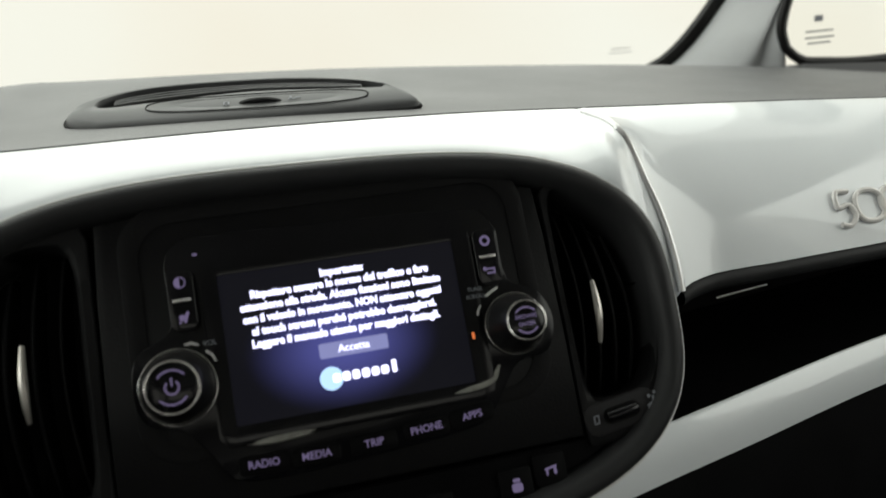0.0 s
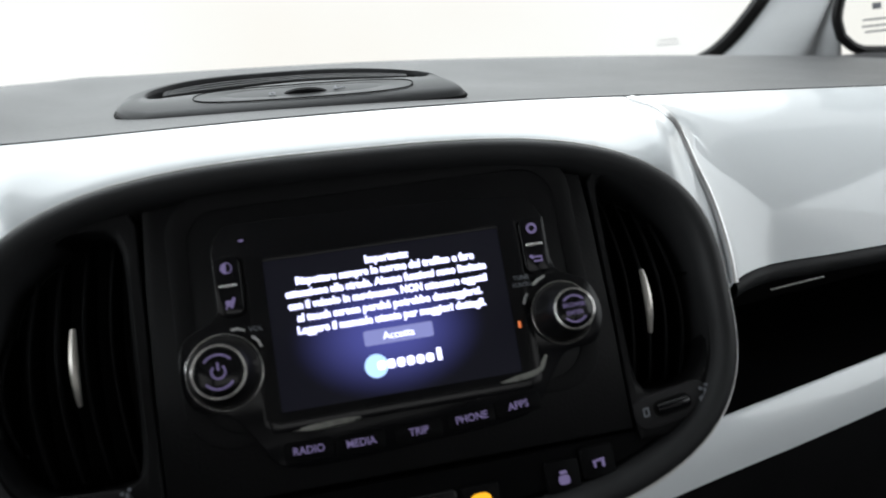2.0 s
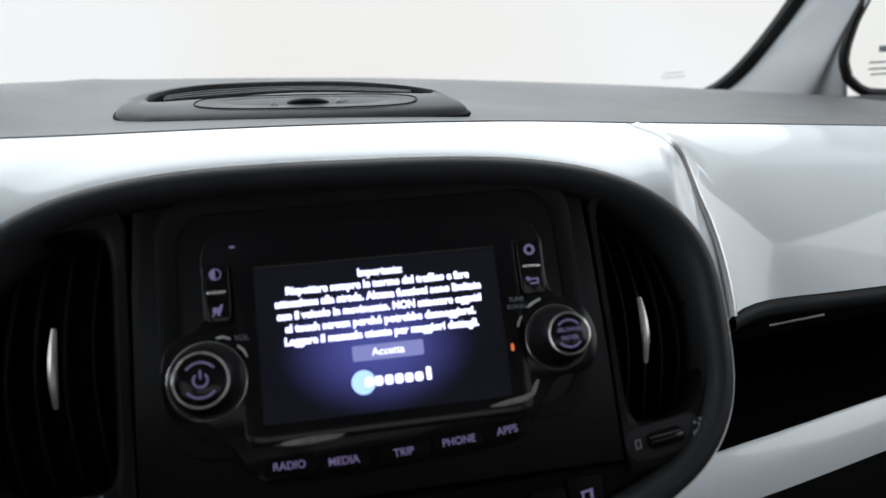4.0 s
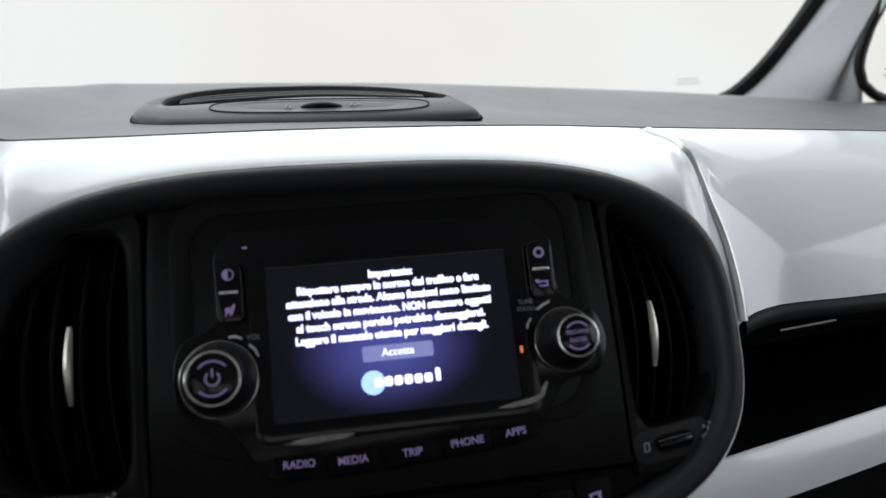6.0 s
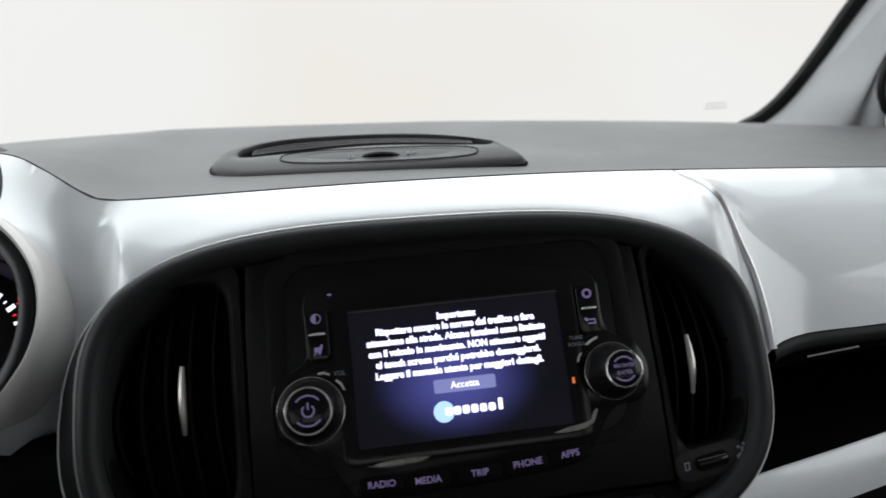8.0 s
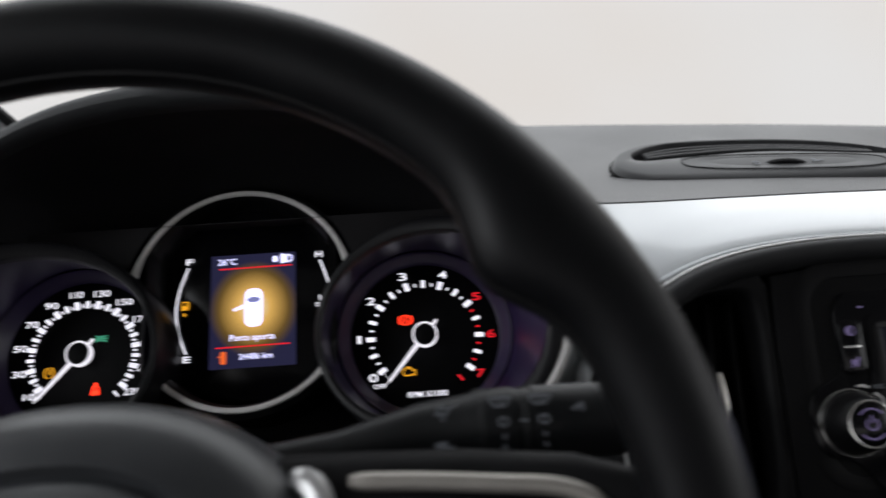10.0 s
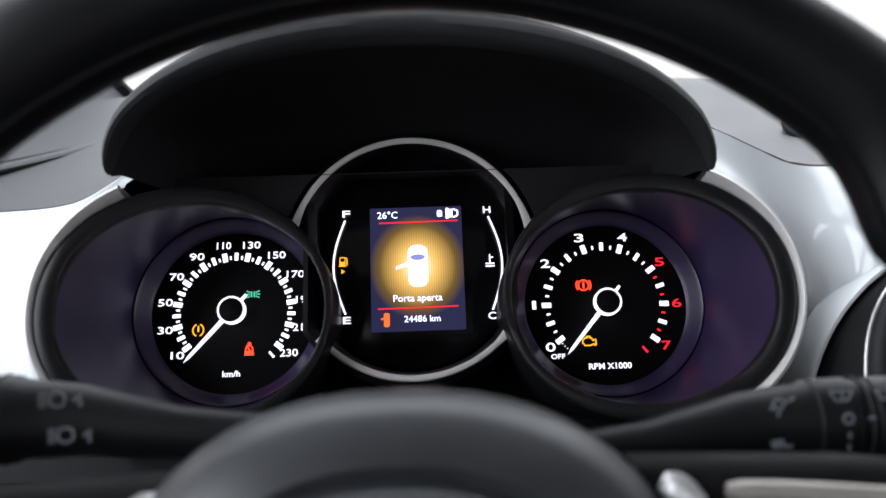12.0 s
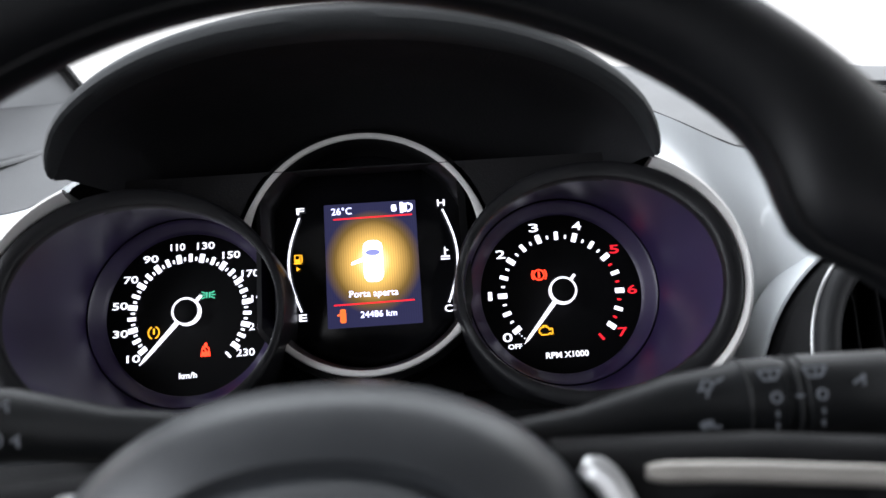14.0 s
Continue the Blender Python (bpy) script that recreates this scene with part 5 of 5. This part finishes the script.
# steering column and stalks
column = thing("steering_column", pose(-0.3927, 0.4241, 1.0043, 60.5, 0, 0), "black steering column shroud", "steering column")
part("shroud", stack([flat(oval(0, -0.03, 0.058, 0.05, 3, 40), -0.09), flat(oval(0, -0.03, 0.062, 0.054, 3, 40), -0.11), flat(oval(0, -0.03, 0.07, 0.06, 3, 40), -0.2), flat(oval(0, -0.03, 0.075, 0.065, 3, 40), -0.34)], True, True), BLACK, column, "black shroud")


def stalk(s):
    """A control stalk that tapers out from the column; s is +1 towards the middle of the car."""
    ob = thing("control_stalk", pose(-0.3927, 0.512, 0.999 if s > 0 else 0.9955, 75, 0, 0), ("black wiper stalk with grey printed symbols" if s > 0 else "black light stalk with grey printed symbols"), "stalk", "control stalks")
    st = [(0.045, 0.0075, -0.006), (0.075, 0.0085, -0.003), (0.105, 0.0115, 0.002), (0.124, 0.0128, 0.003), (0.1265, 0.0140, 0.003), (0.140, 0.0142, 0.003), (0.1405, 0.0134, 0.003), (0.1465, 0.0134, 0.003), (0.147, 0.0142, 0.003), (0.178, 0.0138, 0.003), (0.186, 0.011, 0.003), (0.189, 0.006, 0.003)]
    off = 0.0 if s > 0 else 0.0138
    rings = [[(s * x, off + dy + r * math.sin(2 * math.pi * i / 24), r * 0.8 * math.cos(2 * math.pi * i / 24)) for i in range(24)] for x, r, dy in st]
    body = part("lever", stack(rings, True, True), LEVER, ob, "black tapered lever")
    for x in ((0.1278, 0.1437) if s > 0 else (0.1300,)):
        part("collar", sweep([(s * x, off + 0.003 + 0.0141 * math.cos(2 * math.pi * i / 28), 0.0141 * 0.8 * math.sin(2 * math.pi * i / 28)) for i in range(28)], 0.0005, 6, closed=True, up=(1, 0, 0)), BEZEL, body, "grey collar ring")
    y0 = off + (0.0088 if s > 0 else 0.0070)

    def on(y):
        """How far the lever's face stands out at a height."""
        d = min(0.012, abs(y - off - 0.003))
        return 0.8 * math.sqrt(0.0142 ** 2 - d * d) + 0.0003

    def sign_(pieces):
        part("printed_sign", join([plate(q, 0.0, 0.0003, 0.0001) for q in pieces]), PRINT_GREY, body, smooth=False, m=pose(0, 0, max(on(q_[1]) for p_ in pieces for q_ in p_)))

    def lamp(x, y):
        """A lamp sign: beams beside a rounded reflector, and a turn mark."""
        sign_([rrect(x - 0.0040, y + k_ * 0.0012, 0.0026, 0.0006, 0.0002, 2, 8) for k_ in (-1.5, -0.5, 0.5, 1.5)])
        part("printed_sign", frame_ring(oval(x, y, 0.0027, 0.0026, 2.3, 24), oval(x, y, 0.0020, 0.0019, 2.3, 24), 0.0, 0.0003, 0.0001), PRINT_GREY, body, m=pose(0, 0, on(y)))
        sign_([rrect(x + 0.0066, y + 0.0004, 0.0032, 0.0008, 0.0003, 2, 35), rrect(x + 0.0074, y - 0.0012, 0.0009, 0.0024, 0.0003, 2, 0)])

    if s > 0:
        sign_([rrect(0.1138 + 0.0016 * math.cos(radians(a)), y0 + 0.0022 + 0.0015 * math.sin(radians(a)), 0.0015, 0.0008, 0.0003, 2, a + 90) for a in range(0, 360, 60)]
              + [rrect(0.1175, y0 + 0.0034, 0.0036, 0.0007, 0.0003, 2, 25), rrect(0.1138, y0 - 0.0008, 0.0007, 0.0018, 0.0003, 2, -20), rrect(0.1116, y0 + 0.0010, 0.0014, 0.0007, 0.0003, 2, 40)])
        for x in (0.1345, 0.1492):
            sign_([[(x - 0.0040, y0 + 0.0052), (x - 0.0034, y0 + 0.0058), (x + 0.0034, y0 + 0.0058), (x + 0.0040, y0 + 0.0052)], [(x - 0.0040, y0 + 0.0052), (x - 0.0022, y0 + 0.0022), (x - 0.0014, y0 + 0.0022), (x - 0.0031, y0 + 0.0052)],
                   [(x + 0.0031, y0 + 0.0052), (x + 0.0014, y0 + 0.0022), (x + 0.0022, y0 + 0.0022), (x + 0.0040, y0 + 0.0052)], rrect(x, y0 + 0.0024, 0.0036, 0.0007, 0.0003, 2), rrect(x + 0.0003, y0 + 0.0036, 0.0007, 0.0026, 0.0003, 2, 25)])
            part("printed_ring", frame_ring(oval(x + 0.001, y0 - 0.0030, 0.0019, 0.0019, 2, 20), oval(x + 0.001, y0 - 0.0030, 0.0012, 0.0012, 2, 20), 0.0, 0.0003, 0.0001), PRINT_GREY, body, m=pose(0, 0, on(y0 - 0.003)))
            for dy in (-0.0082, -0.0120):
                sign_([rrect(x + 0.001, y0 + dy, 0.0008, 0.0020, 0.0003, 2)])
        sign_([rrect(0.1430, y0 - 0.0030, 0.0026, 0.0008, 0.0003, 2)])
        sign_([rrect(0.1622, y0 + 0.0005, 0.0035, 0.0009, 0.0003, 2, 30), rrect(0.1641, y0 + 0.0005, 0.0009, 0.0036, 0.0003, 2)])
        sign_([rrect(0.1128, y0 - 0.0100, 0.0044, 0.0026, 0.0008, 2, 12), rrect(0.1160, y0 - 0.0108, 0.0030, 0.0009, 0.0003, 2)])
    else:
        lamp(-0.1094, y0 + 0.0030)
        lamp(-0.1064, y0 - 0.0078)
        sign_([rrect(-0.1350, y0 - 0.001, 0.005, 0.001, 0.0003, 2)])
    return ob


stalk(1)
stalk(-1)

# ---------------------------------------------------------------- car body round the driver
def pillar(pts_in, pts_out, depth):
    """A windscreen pillar between two edge curves, with rounded face."""
    a, b = bez(pts_in, 8), bez(pts_out, 8)
    rings = []
    for p, q in zip(a, b):
        row = [p + Vector((0, 0.03, 0)), p]
        for i in range(1, 24):
            t = i / 24
            bulge = depth * (math.sin(math.pi * t) ** 0.8 - 0.42 * math.exp(-((t - 0.70) / 0.15) ** 2))
            row.append(p * (1 - t) + q * t + Vector((0, -bulge, 0)))
        row += [q, q + Vector((0, 0.03, 0))]
        rings.append([tuple(v) for v in row])
    return stack(rings, False, False, loop=False)


pr = thing("windscreen_pillar", pose(0, 0, 0), "light grey windscreen pillar trim beside the quarter window", "pillar", "windscreen pillars", kind="structure")
Y0 = 1.12
S = (Y0 - 0.2555) / (1.05 - 0.2555)


def far(x, z, y=Y0, ex=-0.028, ey=0.245, ez=1.078):
    """A point on the plane y, given its place on the plane y = 1.05 as seen from the console side."""
    f = (y - ey) / (1.05 - ey)
    return (ex + (x - ex) * f, y, ez + (z - ez) * f)


pin = [far(0.404, 1.062, 1.14), far(0.430, 1.073, 1.13), far(0.461, 1.097), far(0.499, 1.138), far(0.551, 1.200, 1.08), far(0.70, 1.36, 0.95), far(0.92, 1.58, 0.80)]
pout = [far(0.555, 1.030, 1.04), far(0.562, 1.052, 1.03), far(0.562, 1.082, 1.025), far(0.570, 1.122, 1.025), far(0.602, 1.177, 1.0), far(0.80, 1.34, 0.90), far(1.05, 1.56, 0.78)]
part("trim", pillar(pin, pout, 0.04), PILLAR, pr, "light grey grained pillar trim")
part("glass_edge", sweep([Vector(p) + Vector((-0.006, 0.02, 0.002)) for p in bez(pin, 8)], 0.010, 8, up=(0, 1, 0)), CERAMIC, pr, "black glass edge")
pl = thing("windscreen_pillar", pose(0, 0, 0), "light grey windscreen pillar trim behind the cluster", "pillar", "windscreen pillars", kind="structure")
lin = [(-0.60, 1.06, 1.02), (-0.645, 1.055, 1.075), (-0.681, 1.05, 1.115), (-0.700, 1.05, 1.142), (-0.745, 1.02, 1.205), (-0.80, 0.93, 1.34), (-0.84, 0.80, 1.53)]
lout = [(-0.80, 1.03, 0.98), (-0.82, 1.03, 1.03), (-0.84, 1.02, 1.08), (-0.86, 1.01, 1.13), (-0.88, 0.99, 1.20), (-0.90, 0.92, 1.34), (-0.92, 0.80, 1.53)]
part("trim", pillar(lin, lout, 0.02), PILLAR, pl, "light grey grained pillar trim")
part("glass_edge", sweep([Vector(p) + Vector((0.004, 0.0, 0.002)) for p in bez(lin, 8)], 0.006, 8, up=(0, 1, 0)), CERAMIC, pl, "black glass edge")

# quarter window with black border, and door panel under it
qw = thing("window_1", pose(0, 0, 0), "small quarter window with black border", "window", kind="structure")
qo = [far(*p, y=1.02) for p in ((0.562, 1.074), (0.557, 1.095), (0.5625, 1.118), (0.578, 1.150), (0.63, 1.22), (0.80, 1.30), (0.95, 1.30), (0.95, 1.16), (0.92, 1.060), (0.70, 1.050), (0.606, 1.0545), (0.580, 1.060))]
qloop = [p for p in bez(qo + [qo[0]], 5)[:-1]]
part("window_border", sweep(qloop, 0.0055, 8, closed=True, up=(0, 1, 0)), CERAMIC, qw, "black window border")
bm = bmesh.new()
bm.faces.new([bm.verts.new(tuple(p)) for p in qloop])
gl = part("pane", bm, GLASS, qw, smooth=False)
gl.visible_shadow = False
stick = [far(0.605 + dx, 1.103 + dz, y=1.018) for dx, dz in ((0, 0), (0.001, -0.014), (0.001, -0.021), (0.0, -0.027))]
for i, (p, w) in enumerate(zip(stick, (0.010, 0.034, 0.036, 0.028))):
    part("printed_bar", box(p[0] - w / 2, p[0] + w / 2, p[1] - 0.001, p[1], p[2] - (0.0032 if i == 0 else 0.0009), p[2] + (0.0032 if i == 0 else 0.0009)), PRINT_GREY, qw, smooth=False)

for s, name, x0 in ((1, "wall_right", 0.78), (-1, "wall_left", -0.93)):
    door = part(name, stack([[(x0 + s * 0.0, 1.14, 0.2), (x0, 1.14, 0.98), (x0 + s * 0.02, 1.14, 1.035), (x0 + s * 0.10, 1.14, 1.03), (x0 + s * 0.10, 1.14, 0.2)],
                             [(x0 - s * 0.02, 0.6, 0.2), (x0 - s * 0.03, 0.6, 0.93), (x0, 0.6, 0.98), (x0 + s * 0.08, 0.6, 0.97), (x0 + s * 0.08, 0.6, 0.2)],
                             [(x0 - s * 0.02, -1.6, 0.2), (x0 - s * 0.03, -1.6, 0.93), (x0, -1.6, 0.98), (x0 + s * 0.08, -1.6, 0.97), (x0 + s * 0.08, -1.6, 0.2)]], False, False, loop=True), DOOR)
    tagged(door, "dark grey car door panel below the side windows", "door panel", kind="structure")
sill = tagged(part("trim", stack([[(0.44, 1.12, 1.038), (0.44, 1.06, 1.043), (0.44, 1.0, 1.0)], [(0.50, 1.08, 1.048), (0.49, 1.0, 1.048), (0.49, 0.95, 0.97)], [(0.57, 1.06, 1.055), (0.555, 1.0, 1.055), (0.54, 0.93, 0.96)], [(0.70, 1.05, 1.045), (0.66, 0.97, 1.046), (0.64, 0.90, 0.96)], [(0.86, 1.04, 1.040), (0.84, 0.90, 1.035), (0.82, 0.88, 0.95)]], False, False, loop=False), DOOR), "dark grey trim below the quarter window", "trim", kind="structure")
part("pad_ridge", sweep(bez([(-0.76, 0.80, 1.0545), (-0.70, 0.84, 1.059), (-0.64, 0.91, 1.072), (-0.59, 0.985, 1.088)], 8), 0.0075, 10, squash=0.45), PAD, dash, "raised grey pad edge")
corner = [[(-0.78, 0.815, 1.056), (-0.80, 0.95, 1.062), (-0.80, 1.06, 1.066)], [(-0.70, 0.85, 1.0625), (-0.70, 0.96, 1.069), (-0.70, 1.07, 1.073)], [(-0.64, 0.92, 1.0755), (-0.635, 0.99, 1.079), (-0.63, 1.07, 1.083)], [(-0.59, 0.992, 1.0905), (-0.585, 1.04, 1.092), (-0.58, 1.08, 1.093)]]
part("corner_panel", stack(corner, False, False, loop=False), MATT, dash, "dark corner panel below the pillar")
lsill = tagged(part("trim", stack([[(-0.95, 1.10, 1.066), (-0.95, 0.90, 1.05), (-0.95, 0.86, 0.97)], [(-0.70, 1.08, 1.066), (-0.70, 0.88, 1.055), (-0.70, 0.83, 0.97)], [(-0.56, 1.06, 1.066), (-0.58, 0.88, 1.060), (-0.60, 0.80, 1.0)]], False, False, loop=False), DOOR), "dark grey trim beside the instrument cluster", "trim", kind="structure")

roof = tagged(part("ceiling", box(-0.88, 0.86, -1.7, 0.66, 1.56, 1.60), HEADLINER, smooth=False), "light grey fabric car roof lining", "roof lining", kind="structure")
cfloor = tagged(part("car_floor", box(-0.9, 0.85, -1.7, 1.0, 0.16, 0.2), CARPET, smooth=False), "dark carpeted car floor", "car floor", kind="structure")
back = tagged(part("wall_back", join([box(-0.9, 0.85, -1.75, -1.7, 0.2, 1.02), box(-0.9, 0.85, -1.75, -1.7, 1.44, 1.56), box(-0.9, -0.74, -1.75, -1.7, 1.02, 1.44), box(0.69, 0.85, -1.75, -1.7, 1.02, 1.44)]), DOOR, smooth=False), "dark rear of the car cabin with a wide window", "cabin wall", kind="structure")
bulk = tagged(part("wall_front", box(-0.95, 0.85, 1.28, 1.30, 0.2, 1.0), BLACK, smooth=False), "black bulkhead behind the dashboard", "bulkhead", kind="structure")
for s, name, x0 in ((1, "window_3", 0.0), (-1, "window_4", -0.05)):
    frame_path = bez([(s * 0.80 + x0, 0.86, 1.36), (s * 0.80 + x0, 0.66, 1.455), (s * 0.795 + x0, 0.40, 1.50), (s * 0.79 + x0, 0.05, 1.515), (s * 0.79 + x0, -0.25, 1.51)], 8)
    side_frame = thing(name, pose(0, 0, 0), "black door window frame below the roof", "window frame", kind="structure")
    part("frame", sweep(frame_path, 0.035, 10, squash=0.9), DOOR, side_frame)
for x in (-0.9, 0.84):
    bp = tagged(part("trim", box(x - 0.04, x + 0.04, -0.35, -0.12, 0.95, 1.57), PILLAR, smooth=False), "grey door pillar trim", "pillar", kind="structure")

for s, name, x0 in ((1, "wall_rear_right", 0.80), (-1, "wall_rear_left", -0.90)):
    rear = tagged(part(name, join([box(x0, x0 + 0.03, -1.7, -0.36, 0.93, 0.985), box(x0, x0 + 0.03, -1.7, -0.36, 1.45, 1.56), box(x0, x0 + 0.03, -1.7, -1.45, 0.985, 1.45), box(x0, x0 + 0.03, -1.05, -0.97, 0.985, 1.45)]), DOOR, smooth=False), "dark rear side of the car cabin with windows", "cabin wall", kind="structure")

# windscreen
wsr = []
for i in range(17):
    x = -0.84 + 1.66 * i / 16
    b = 1 - ((x + 0.01) / 0.85) ** 2
    wsr.append([(x, 1.10 + 0.16 * b, 1.03 + 0.02 * b), (x, 0.90 + 0.13 * b, 1.30), (x * 0.98, 0.64 + 0.08 * b, 1.565)])
ws = tagged(part("window_2", stack(wsr, False, False, loop=False), GLASS), "clear sloping windscreen", "windscreen", kind="structure")
ws.visible_shadow = False

for dz, w in ((0.0, 0.026), (-0.005, 0.031)):
    part("printed_bar", box(0.432 - w / 2, 0.432 + w / 2, 1.199, 1.2, 1.0965 + dz - 0.0004, 1.0965 + dz + 0.0004), PRINT_GREY, ws, smooth=False)
